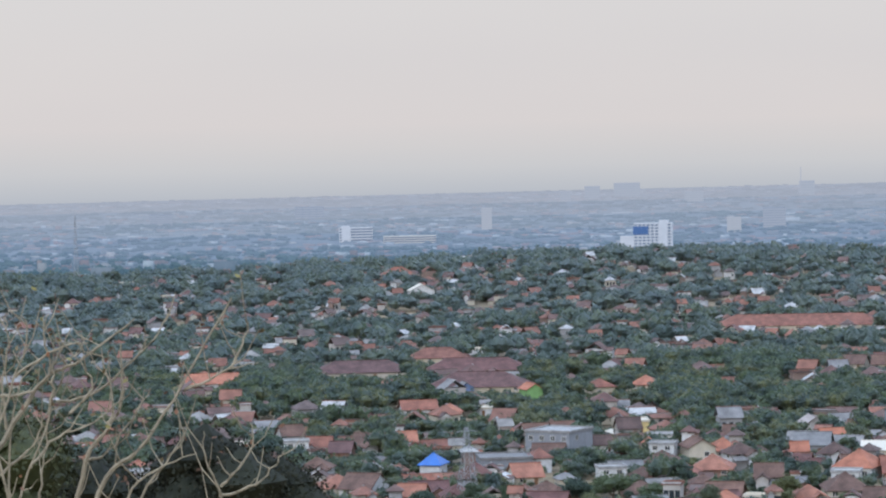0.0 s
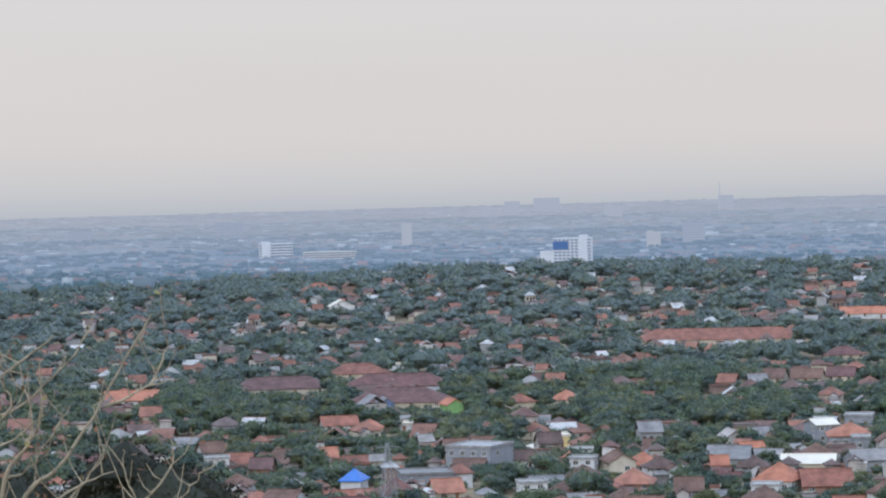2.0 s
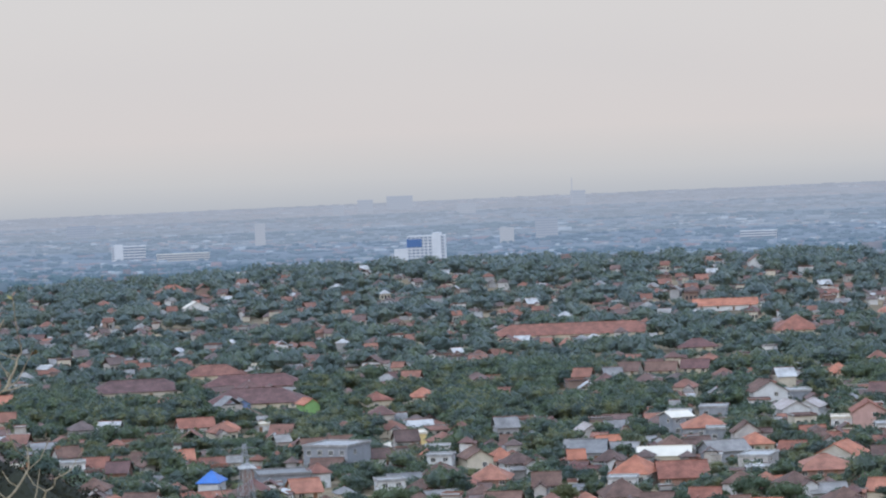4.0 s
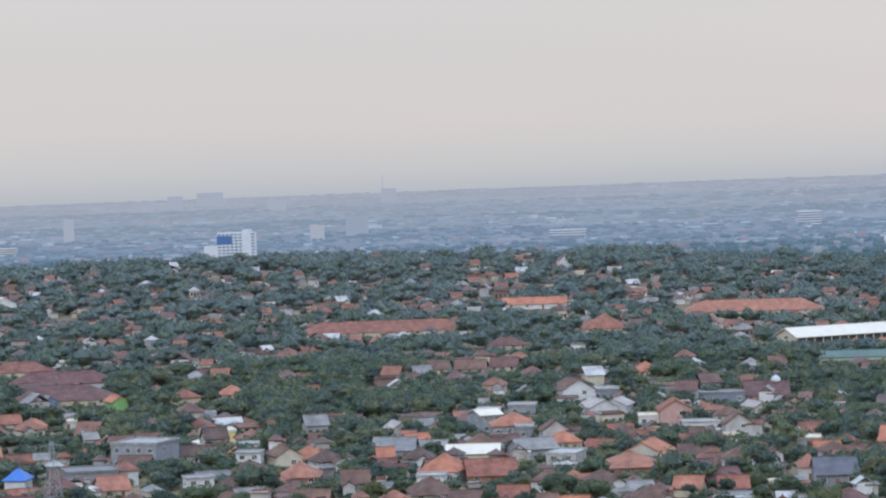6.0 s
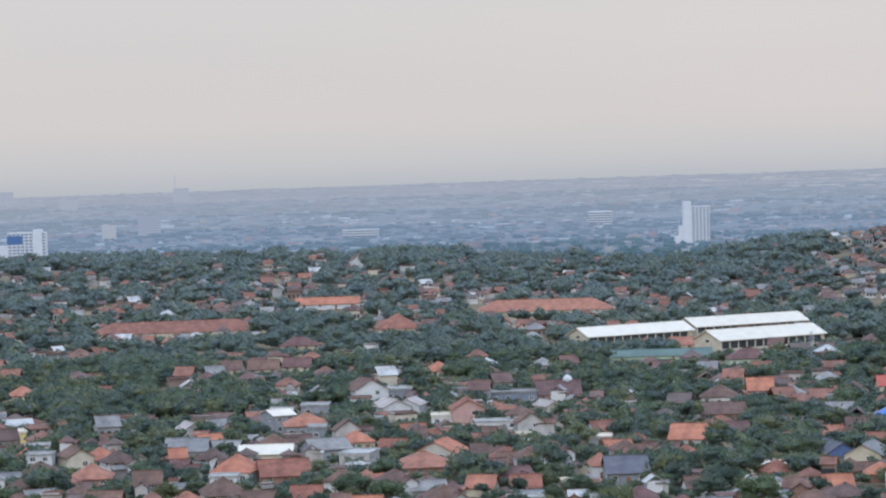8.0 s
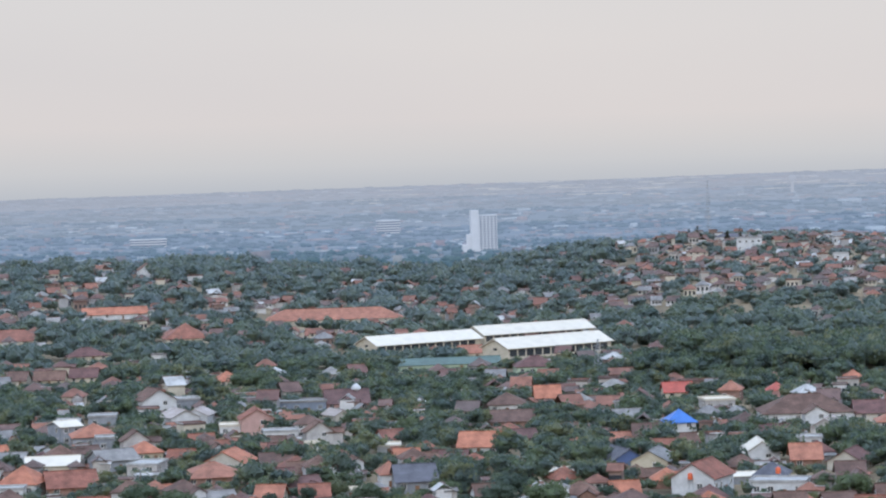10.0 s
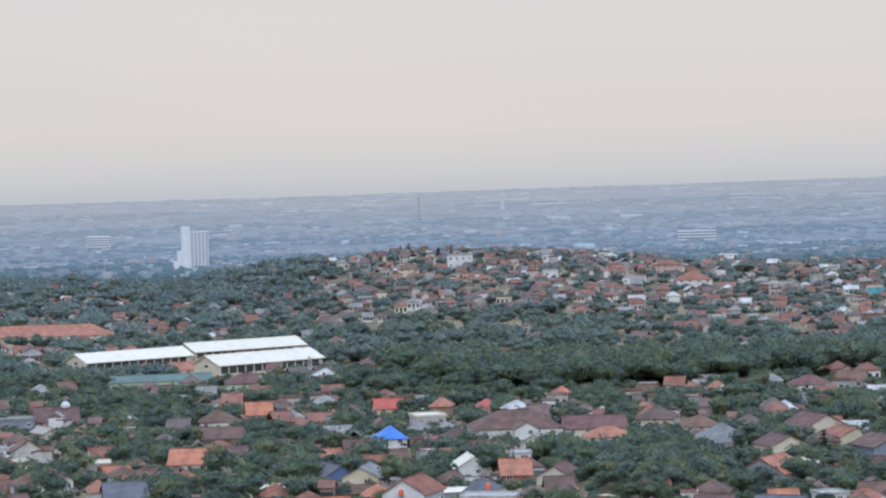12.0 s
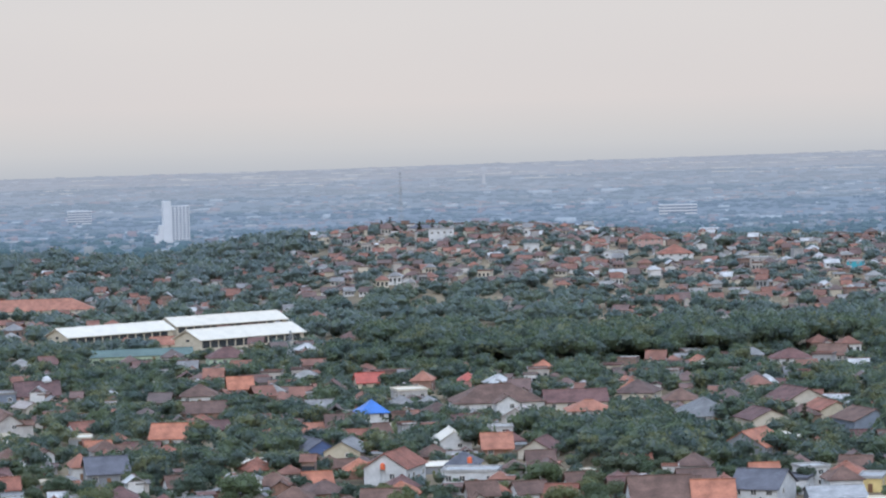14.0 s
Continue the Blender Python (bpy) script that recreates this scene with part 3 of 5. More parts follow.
house(166.3, 947.5, 9.2, 10.0, 3.8, -14, "flat", 0, "concrete", "grey", "grey flat-roofed house behind the villa")
house(157.7, 829.4, 9.1, 12.5, 3.0, -1, "pyramid", 32, "orange", "cream", "yellow house under an orange pyramid roof")
house(144.6, 809.4, 11.4, 12.5, 3.3, 10, "gable", 22, "grey", "grey", "grey house with a long cement-sheet roof")
house(148.3, 776.2, 8.5, 12.5, 4.7, -25, "flat", 0, "concrete", "pale", "pale unfinished house with a flat roof")
house(187.7, 923.4, 12.5, 9.7, 4.5, 97, "gable", 26, "pale", "white", "white house with a low pale gable")
house(195.1, 926.9, 12.5, 8.3, 4.5, 66, "gable", 26, "pale", "white", "white twin-gabled house beside the white gable")
house(205.6, 887.8, 12.5, 10.5, 5.8, 81, "gable", 30, "rust", "pinkish", "pink-fronted house with a stepped rust-red gable")
house(198.2, 892.3, 6.9, 10.0, 3.3, -13, "flat", 0, "white", "white", "white garage with a flat roof")
house(219.0, 871.9, 7.9, 10.0, 4.7, -20, "hip", 24, "brown", "white", "white veranda house with a brown roof")
house(208.0, 864.7, 10.6, 8.8, 3.2, -10, "flat", 0, "concrete", "white", "long low white house with a flat roof")
house(239.4, 961.9, 16.6, 12.5, 3.9, -12, "flat", 0, "grey", "slate", "slate-grey hall with a flat roof and vent strip", name="hall", category="hall")
house(256.0, 963.1, 15.0, 15.0, 2.8, -11, "gable", 30, "maroon", "pinkish", "prayer hall with a steep maroon roof", name="prayer_hall", category="mosque")
house(239.4, 914.2, 10.0, 5.6, 3.0, 101, "gable", 30, "pale", "cream", "small cream house with a pale gable")
house(281.2, 1361.3, 21.5, 20.0, 2.8, -6, "pyramid", 34, "rust", "cream", "pavilion with a tall rust-red pyramid roof", name="pavilion", category="pavilion")
house(175.3, 1393.0, 82.6, 20.0, 2.4, -5, "hip", 26, "rust", "cream", "very long school block with a rust-red tiled roof", name="school_block", category="school")
house(397.2, 1518.1, 76.7, 22.5, 2.4, -14, "hip", 26, "orange", "cream", "very long school block with a fresh orange tiled roof", name="school_block", category="school")
house(279.1, 1541.8, 35.0, 13.8, 2.8, -8, "gable", 26, "orange", "white", "long white school wing with an orange roof", name="school_block", category="school")
house(217.8, 1278.5, 18.1, 13.8, 2.4, -2, "hip", 26, "maroon", "cream", "low house with a maroon roof in the trees")
house(168.4, 1157.4, 8.9, 11.2, 2.4, -20, "gable", 30, "brown", "cream", "cream house with a brown roof under trees")
house(181.2, 1151.5, 12.1, 11.2, 2.4, -17, "gable", 30, "brown", "cream", "cream house with a weathered brown roof")
house(196.2, 1157.1, 11.2, 11.2, 2.4, -18, "gable", 30, "maroon", "cream", "cream house with a maroon roof at the wood edge")
house(243.2, 1099.0, 9.9, 11.2, 2.4, -2, "hip", 30, "orange", "cream", "orange hip-roofed house among trees")
house(343.0, 1124.3, 43.0, 15.0, 2.6, -14, "gable", 17, "teal", "greenish", "long green-roofed school with pale green walls", name="school_block", category="school")
house(373.1, 1188.4, 9.9, 11.2, 2.4, -11, "gable", 28, "orange", "cream", "orange-roofed house at the shed gable")
house(365.1, 1076.0, 16.3, 12.5, 3.6, -11, "hip", 30, "maroon", "greenish", "green-and-white house with a maroon double roof")
house(318.0, 802.0, 8.6, 9.5, 5.4, -11, "pyramid", 38, "blue", "white", "white two-storey house with a blue pyramid roof")
house(324.6, 944.4, 8.7, 11.2, 2.4, -15, "gable", 34, "orange", "grey", "house with a steep orange roof slope")
house(301.5, 919.7, 12.7, 13.8, 3.1, -18, "hip", 26, "brown", "white", "white-walled house with a brown hipped roof")
house(285.2, 866.5, 14.5, 12.5, 2.4, -14, "gable", 26, "brown", "brick", "long low house under a dark brown roof")
house(372.3, 829.7, 28.8, 18.8, 3.6, -16, "hip", 28, "brown", "white", "large white meeting hall with a broad brown roof", name="hall", category="hall")
house(363.9, 803.2, 7.5, 7.4, 5.3, 74, "gable", 30, "brown", "white", "white gabled entrance porch with an arch", name="porch", category="porch")
house(400.3, 916.0, 6.8, 11.2, 2.8, -24, "pyramid", 36, "red", "red", "small red prayer house with a tiered pyramid roof", name="prayer_hall", category="mosque")
house(356.3, 777.5, 12.5, 8.8, 3.7, 57, "gable", 30, "pale", "pale", "pale gabled house with a stained wall")
house(315.6, 735.0, 13.8, 9.8, 2.4, 73, "gable", 32, "white", "white", "white house with a white gabled roof")
house(285.8, 653.2, 13.9, 10.0, 3.7, -32, "flat", 0, "concrete", "white", "white two-storey house with a colonnade and flat terrace")
house(290.8, 669.6, 8.1, 10.0, 3.8, -31, "hip", 28, "slate", "white", "white upper house with a dark slate roof")
house(271.1, 668.6, 15.0, 11.4, 4.6, 48, "gable", 32, "rust", "white", "white house with a steep rust-red gable")
house(319.2, 712.0, 8.1, 12.5, 2.4, -20, "gable", 30, "orange", "brick", "house with a bright orange roof")
house(327.4, 700.1, 13.8, 9.8, 2.4, 51, "gable", 30, "maroon", "cream", "house with a maroon gabled roof")
house(275.2, 739.3, 13.8, 8.8, 2.5, 90, "gable", 30, "slate", "bluewall", "blue-walled house with a dark slate gable")
house(281.9, 730.4, 13.8, 10.3, 2.4, 57, "gable", 28, "grey", "cream", "house with a cement-grey gabled roof")
house(252.0, 793.8, 12.2, 13.8, 2.6, -26, "gable", 28, "orange", "white", "white house with a broad orange-brown roof")
house(371.3, 937.8, 10.0, 11.2, 2.4, -14, "gable", 28, "red", "cream", "long house with a fresh red roof")
house(381.5, 912.5, 7.1, 10.0, 4.3, -31, "hip", 28, "orange", "brick", "brick house with an orange roof and upper room")
house(363.4, 881.7, 10.2, 11.2, 3.8, -10, "flat", 0, "white", "pale", "pale house with a flat white roof")
house(395.8, 820.0, 19.9, 15.0, 2.9, -20, "gable", 24, "maroon", "cream", "row of houses under one long maroon roof", name="row_house")
house(387.6, 793.0, 14.0, 11.2, 2.5, -20, "hip", 26, "orange", "white", "white house with a low orange roof")
house(424.9, 832.3, 13.0, 15.0, 3.3, -39, "hip", 26, "brown", "cream", "house with a brown hipped roof")
house(414.6, 767.7, 14.5, 15.0, 2.4, -20, "hip", 28, "grey", "grey", "house with a worn grey-brown hipped roof")
house(207.3, 713.0, 10.6, 15.0, 3.2, -10, "gable", 26, "slate", "grey", "large grey house with a slate roof")
house(203.8, 724.9, 5.1, 10.0, 3.9, -10, "hip", 28, "orange", "white", "small white and orange house")
house(227.6, 808.6, 6.7, 10.0, 2.4, -16, "flat", 0, "white", "white", "shed with a white metal roof", name="shed", category="shed")
house(163.1, 759.2, 16.9, 15.0, 2.4, -4, "hip", 24, "orange", "brick", "wide house with an orange roof")
house(175.1, 791.7, 13.8, 12.2, 2.4, 62, "gable", 28, "orange", "cream", "house with a low orange gabled roof")
house(303.7, 585.0, 14.1, 16.2, 2.9, -21, "gable", 30, "brown", "white", "house with a dark brown roof and small dormer")
house(313.6, 577.2, 9.4, 13.8, 2.4, -25, "gable", 32, "orange", "white", "house with a vivid orange roof slope")
house(326.9, 576.9, 11.3, 16.2, 4.7, -46, "gable", 24, "slate", "white", "white two-storey house with a slate roof")
house(345.8, 592.5, 5.2, 10.0, 3.5, -40, "flat", 0, "slate", "white", "white box-shaped stair tower with a dark top")
house(340.9, 568.1, 12.6, 15.0, 2.4, -23, "gable", 14, "concrete", "grey", "long grey house with a concrete roof")
house(362.7, 586.5, 5.5, 11.2, 3.3, -38, "flat", 0, "concrete", "yellow", "pale yellow house with a flat roof")
house(444.7, 763.0, 16.2, 14.7, 4.6, 86, "gable", 26, "maroon", "cream", "cream two-storey house with a maroon gable")
house(443.6, 742.4, 13.8, 10.3, 3.4, 83, "gable", 24, "rust", "cream", "cream house with a long rust roof")
house(413.7, 729.7, 13.8, 12.0, 3.3, 82, "gable", 24, "maroon", "cream", "cream house with a wide-eaved brown gable")
house(375.9, 668.0, 15.0, 13.1, 3.3, 37, "gable", 30, "orange", "grey", "grey house with a narrow orange roof slope")
house(431.3, 701.5, 15.0, 13.1, 4.2, 84, "gable", 24, "brown", "slate", "slate-walled house with a brown roof")
house(408.8, 755.6, 14.6, 16.2, 2.7, -20, "hip", 26, "grey", "pale", "house with a worn beige hipped roof")
house(427.5, 807.0, 10.9, 12.5, 2.5, -24, "hip", 26, "brown", "cream", "house with a brown hipped roof")
house(423.7, 833.7, 10.4, 12.5, 3.0, -37, "hip", 32, "orange", "cream", "house with a steep orange roof")
house(499.0, 925.7, 11.2, 8.0, 2.9, 74, "gable", 32, "orange", "white", "house with an orange gable against the wood")
house(446.6, 951.4, 7.1, 10.0, 2.4, -15, "hip", 28, "orange", "cream", "small orange-roofed house against the wood")
house(558.4, 929.4, 10.4, 12.5, 3.0, -41, "gable", 30, "brown", "pale", "pale house with a brown roof below the wood")
house(542.0, 933.3, 15.0, 12.5, 2.4, -24, "hip", 26, "maroon", "white", "white house with a maroon roof below the wood")
house(721.9, 1689.8, 16.1, 15.0, 8.8, -21, "flat", 0, "concrete", "white", "white cubic house on the ridge")
house(732.0, 1572.6, 9.0, 11.2, 4.2, -21, "flat", 0, "concrete", "white", "small white cubic house on the ridge")
house(856.1, 1656.4, 17.1, 15.0, 5.9, -21, "hip", 24, "rust", "pinkish", "pink house with a low roof on the ridge")
house(824.7, 1560.2, 21.8, 17.5, 5.6, -24, "pyramid", 32, "rust", "white", "white house with a large rust pyramid roof")
house(782.7, 1558.8, 14.6, 12.5, 4.2, -25, "flat", 0, "concrete", "white", "white two-storey house with a flat roof")
house(851.8, 1501.7, 17.9, 15.0, 6.2, -44, "flat", 0, "concrete", "pale", "pale grey house with a flat roof")
house(897.3, 1465.4, 8.9, 12.5, 4.8, -39, "flat", 0, "concrete", "tealwall", "turquoise painted house on the far slope")
house(665.6, 1640.4, 12.7, 12.5, 4.9, -18, "pyramid", 28, "brown", "cream", "cream house with a brown pyramid roof")
house(751.7, 1794.3, 17.4, 9.0, 4.0, -21, "hip", 24, "slate", "white", "white house on the crest")
house(359.4, 1860.9, 12.5, 11.3, 6.0, 87, "gable", 36, "brown", "white", "tall white gabled house above the trees")
house(-223.7, 2011.1, 18.6, 15.0, 4.0, 12, "flat", 0, "white", "white", "white-roofed hall among houses", name="hall", category="hall")
house(-14.0, 1712.2, 12.5, 15.0, 4.1, 98, "gable", 26, "white", "white", "white gabled house on the ridge")
house(-30.2, 1883.8, 26.3, 20.0, 3.0, 5, "hip", 30, "rust", "cream", "rust-roofed tiered school block", name="school_block", category="school")
house(-93.0, 1120.0, 20.6, 13.8, 2.4, 9, "gable", 26, "orange", "white", "long house with an orange roof behind bare branches")


# an open dry field below the wood
for x, y in ((454.9, 1170.7), (468.6, 1164.2), (483.0, 1159.4), (497.7, 1155.4), (511.2, 1151.6)):
    TAKEN.append((x, y, 13))
    keep_view(x, y, 11, 0.8)


# ---- houses that fill the quarter ----
rng = np.random.default_rng(7)
WOODS = [(-67, 1080, 26, 55), (121, 1178, 42, 60), (88, 992, 24, 40), (562, 1090, 120, 75), (650, 1000, 60, 80), (520, 1012, 100, 48), (478, 1075, 50, 50), (440, 1034, 50, 50), (225, 1276, 70, 60), (378, 733, 42, 45), (358, 680, 34, 50), (570, 1321, 90, 60), (123, 973, 30, 40), (-30, 1020, 30, 40), (330, 1210, 30, 60), (520, 1180, 70, 50), (280, 1180, 50, 50)]


def in_wood(x, y):
    return any(((x - a) / r) ** 2 + ((y - b) / s) ** 2 < 1 for a, b, r, s in WOODS)


GRID = {}


def claim(x, y, r):
    GRID.setdefault((int(x // 20), int(y // 20)), []).append((x, y, r))


def is_free(x, y, r):
    cx, cy = int(x // 20), int(y // 20)
    return not any((x - a) ** 2 + (y - b) ** 2 < (r + s) ** 2 for i in (-1, 0, 1) for j in (-1, 0, 1) for a, b, s in GRID.get((cx + i, cy + j), ()))


for x, y, r in TAKEN:
    claim(x, y, r)


VIEW = np.array(SIGHT)


def room_above(x, y, r):
    """How tall a thing of radius r may stand at x, y without closing an open view behind it."""
    d, a = math.hypot(x, y), math.atan2(x, y)
    behind = VIEW[(np.abs(VIEW[:, 0] - a) < VIEW[:, 1] + r / d) & (VIEW[:, 2] > d) & (VIEW[:, 2] < d + 75)]
    if not len(behind):
        return 99.0
    return float(EYE + behind[:, 3].min() * d - terrain(x, y))


def plots(near, far, spacing, left=-10.5, right=34.0):
    """Plots on uneven rows between two distances."""
    out = []
    for d in np.arange(near, far, spacing * 1.05):
        step = math.degrees(spacing / d)
        for a in np.arange(left, right, step):
            dd, aa = d + rng.uniform(-0.4, 0.4) * spacing, radians(a + rng.uniform(-0.38, 0.38) * step)
            out.append((dd * math.sin(aa), dd * math.cos(aa)))
    return out


KITS = [
    ("gable", 32, "orange", "cream", 6.8, 8.3, 2.4, "cream bungalow with an orange tiled gable roof"),
    ("hip", 32, "orange", "brick", 8.4, 7.8, 2.5, "brick bungalow with an orange hipped roof"),
    ("gable", 34, "rust", "white", 7.2, 7.8, 2.6, "white house with a rust-red gable roof"),
    ("hip", 31, "rust", "cream", 9.2, 8.3, 2.4, "cream house with a rust-red hipped roof"),
    ("gable", 30, "maroon", "brick", 9.6, 7.8, 2.4, "brick house with a dark maroon roof"),
    ("hip", 32, "maroon", "cream", 8.0, 7.8, 2.6, "cream house with a maroon hipped roof"),
    ("gable", 31, "brown", "white", 7.6, 7.8, 2.5, "white house with a weathered brown roof"),
    ("hip", 30, "brown", "brick", 9.6, 8.7, 2.4, "brick house under a brown hipped roof"),
    ("gable", 34, "brown", "pale", 6.8, 8.3, 5.0, "pale two-storey house with a brown roof"),
    ("gable", 26, "grey", "pale", 8.8, 7.8, 2.3, "pale house with a grey cement-sheet roof"),
    ("flat", 0, "concrete", "white", 7.2, 6.9, 4.9, "white two-storey house with a flat roof"),
    ("gable", 15, "white", "grey", 6.8, 5.3, 2.2, "grey outbuilding with a white metal roof"),
    ("flat", 0, "white", "white", 5.6, 4.4, 2.2, "small white building with a white flat roof"),
    ("hip", 32, "brown", "white", 8.0, 7.8, 4.7, "white two-storey house with a brown hipped roof"),
    ("gable", 18, "grey", "brick", 8.0, 6.2, 2.1, "brick lean-to house with a cement-sheet roof"),
    ("gable", 31, "brown", "brick", 8.8, 8.3, 2.4, "brick house with an old brown gable roof"),
]
near_plots = [p for p in plots(655, 1180, 12.0) if is_free(*p, 5.0) and not in_wood(*p) and room_above(*p, 4) > 4.4 and rng.random() < 0.42]
made, rest = {}, []
for n, (x, y) in enumerate(near_plots):
    kit = int(rng.integers(len(KITS)))
    roof, pitch, rm, wm, w, d, h, label = KITS[kit]
    claim(x, y, 4.3)
    turn = -math.degrees(math.atan2(x, y)) + rng.choice([0, 0, 0, 90, 180]) + rng.uniform(-16, 22)
    m = pose(x, y, float(terrain(x, y)), 0, 0, turn)
    if math.hypot(x, y) < 880 and n < 300:
        if kit not in made:
            made[kit] = house_kit(w, d, h, roof, pitch, rm, wm, label, group="houses of the quarter", wing=(0, 1, -1)[kit % 3] if roof != "flat" else 0)
            made[kit].matrix_basis = m
        else:
            copy_thing(made[kit], m)
    else:
        rest.append((x, y, turn, 1.0))

# houses further off, past counting
far_plots = [p for p in plots(1180, 2150, 14.5) if is_free(*p, 6) and not in_wood(*p) and room_above(*p, 6) > 4.0]


def dense(x, y):
    """How closely the far slopes are built up."""
    d, a = math.hypot(x, y), math.degrees(math.atan2(x, y))
    return 0.62 if (a > 20.5 and d > 1400) else 0.56 if (a < -6 and d > 1250) else 0.58 if d < 1500 else 0.54

for x, y in far_plots:
    if rng.random() < dense(x, y):
        rest.append((x, y, -math.degrees(math.atan2(x, y)) + rng.choice([0, 0, 90]) + rng.uniform(-20, 25), rng.uniform(0.62, 1.02)))
        claim(x, y, 4.4)

BULK_WALL = material("mixed_house_walls", [(0.619, 0.602, 0.576), (0.430, 0.396, 0.353), (0.258, 0.181, 0.146), (0.550, 0.490, 0.387), (0.344, 0.335, 0.327), (0.645, 0.636, 0.619)], 0.85, 0.3, 0.15, island=True)
BULK_ROOF = material("mixed_house_roofs", [(0.250, 0.115, 0.078), (0.195, 0.090, 0.062), (0.140, 0.078, 0.066), (0.128, 0.090, 0.078), (0.42, 0.41, 0.39), (0.150, 0.096, 0.082), (0.25, 0.235, 0.215), (0.200, 0.100, 0.072), (0.128, 0.095, 0.085), (0.21, 0.20, 0.19), (0.22, 0.105, 0.075), (0.145, 0.090, 0.076), (0.50, 0.485, 0.455)], 0.8, 0.3, 0.3, island=True)


def quads_of(shape):
    v, q = shape
    return np.array(v, np.float32), np.array([(*f, f[-1]) if len(f) == 3 else f for f in q], np.int32)


def scatter_houses(name, spots, label):
    V, Q, I, count = [], [], [], 0
    for x, y, turn, size in spots:
        roof, pitch, rm, wm, w, d, h, text = KITS[int(rng.integers(len(KITS)))]
        w, d, h = w * size, d * size, h * rng.uniform(0.9, 1.3)
        rise = math.tan(radians(pitch)) * d / 2
        c, s = math.cos(radians(turn)), math.sin(radians(turn))
        z = float(terrain(x, y))
        holes = joined([box(i * w / 3 - 0.6, i * w / 3 + 0.6, -d / 2 - 0.05, -d / 2 + 0.05, h * 0.35, h * 0.75) for i in (-1, 0, 1)])
        solid, cover = [wall_shape("hip", w, d, h, rise)], [roof_shape(roof, w, d, rise)]
        if roof != "flat" and rng.random() < 0.6:
            off, ww, wd = rng.choice([-1, 1]) * w * 0.24, w * 0.45, d * 0.75
            lift = math.tan(radians(max(pitch, 14))) * ww / 2
            turned = lambda shape: ([(off - py, px - d * 0.45, pz) for px, py, pz in shape[0]], shape[1])
            solid.append(turned(wall_shape("gable", wd, ww, h * 0.9, lift)))
            cover.append(turned(([(px, py, pz - h * 0.1) for px, py, pz in roof_shape("gable", wd, ww, lift, 0.4)[0]], roof_shape("gable", wd, ww, lift, 0.4)[1])))
        for k, (shape, up) in enumerate(((joined(solid), 0), (joined(cover), h), (holes, 0))):
            v, q = quads_of(shape)
            q = q[[len(set(f)) == 4 for f in q.tolist()]] if k == 2 else q
            V.append(np.stack([x + v[:, 0] * c - v[:, 1] * s, y + v[:, 0] * s + v[:, 1] * c, z + up + v[:, 2]], -1))
            Q.append(q + count)
            I.append(np.full(len(q), k))
            count += len(v)
    me = bpy.data.meshes.new(name)
    V, Q, I = np.concatenate(V), np.concatenate(Q), np.concatenate(I)
    me.from_pydata(V.tolist(), [], [f[:3] if f[2] == f[3] else f for f in Q.tolist()])
    for m in (BULK_WALL, BULK_ROOF, GLASS):
        me.materials.append(m)
    me.polygons.foreach_set("material_index", I.astype(np.int32))
    me.update()
    return tagged(new(name, me), label, "houses", kind="stuff")


scatter_houses("hillside_houses", rest, "tightly packed low houses with tiled and metal roofs")


yards = [p for p in plots(690, 1020, 8.5) if is_free(*p, 2.6) and not in_wood(*p) and room_above(*p, 2) > 3.2 and rng.random() < 0.24]
for x, y in yards:
    claim(x, y, 2.2)
scatter_houses("yard_sheds", [(x, y, -math.degrees(math.atan2(x, y)) + rng.choice([0, 90]) + rng.uniform(-18, 18), rng.uniform(0.4, 0.62)) for x, y in yards], "small sheds and lean-tos crowded into the yards")


# ---- trees ----
def crown_shape(seed, radius, height, lobes, leaves, size, core=0.72):
    """A crown of several lobes, each a cloud of small leaf sprays round a dark core."""
    g = np.random.default_rng(seed)
    V, Q, n = [], [], 0
    for i in range(lobes):
        a, r = g.uniform(0, 6.28), radius * 0.72 * math.sqrt(g.uniform(0, 1))
        c = np.array([r * math.cos(a), r * math.sin(a), height * (0.36 * (1 - (r / radius) ** 2) - 0.22 + g.uniform(-0.2, 0.16))])
        lr = radius * g.uniform(0.26, 0.54)
        ring6 = [(math.cos(t), math.sin(t)) for t in np.arange(6) * 1.0472]
        for z0, r0, z1, r1 in ((-0.7, 0.6, 0.15, 1.0), (0.15, 1.0, 1.0, 0.05)):
            k = core * lr
            V.append(np.array([c + np.array([p * rr * k, q * rr * k, zz * k * 0.85]) for zz, rr in ((z0, r0), (z1, r1)) for p, q in ring6]))
            Q.append(np.array([(j, (j + 1) % 6, 6 + (j + 1) % 6, 6 + j) for j in range(6)]) + n)
            n += 12
        u = g.normal(size=(leaves, 3))
        u[:, 2] = np.abs(u[:, 2]) * 0.9 - 0.35
        u /= np.linalg.norm(u, axis=1)[:, None]
        p = c + u * lr * g.uniform(0.66, 1.2, (leaves, 1)) * np.array([1, 1, 0.85])
        nrm = u + g.normal(size=(leaves, 3)) * 0.5
        nrm /= np.linalg.norm(nrm, axis=1)[:, None]
        side = np.cross(nrm, g.normal(size=(leaves, 3)))
        side /= np.linalg.norm(side, axis=1)[:, None]
        other = np.cross(nrm, side)
        s = size * g.uniform(0.6, 1.3, (leaves, 1))
        V.append(np.stack([p - side * s, p - other * s * 0.6 + nrm * s * 0.15, p + side * s, p + other * s * 0.6 + nrm * s * 0.15], 1).reshape(-1, 3))
        Q.append(np.arange(leaves * 4).reshape(-1, 4) + n)
        n += leaves * 4
    return np.concatenate(V), np.concatenate(Q)


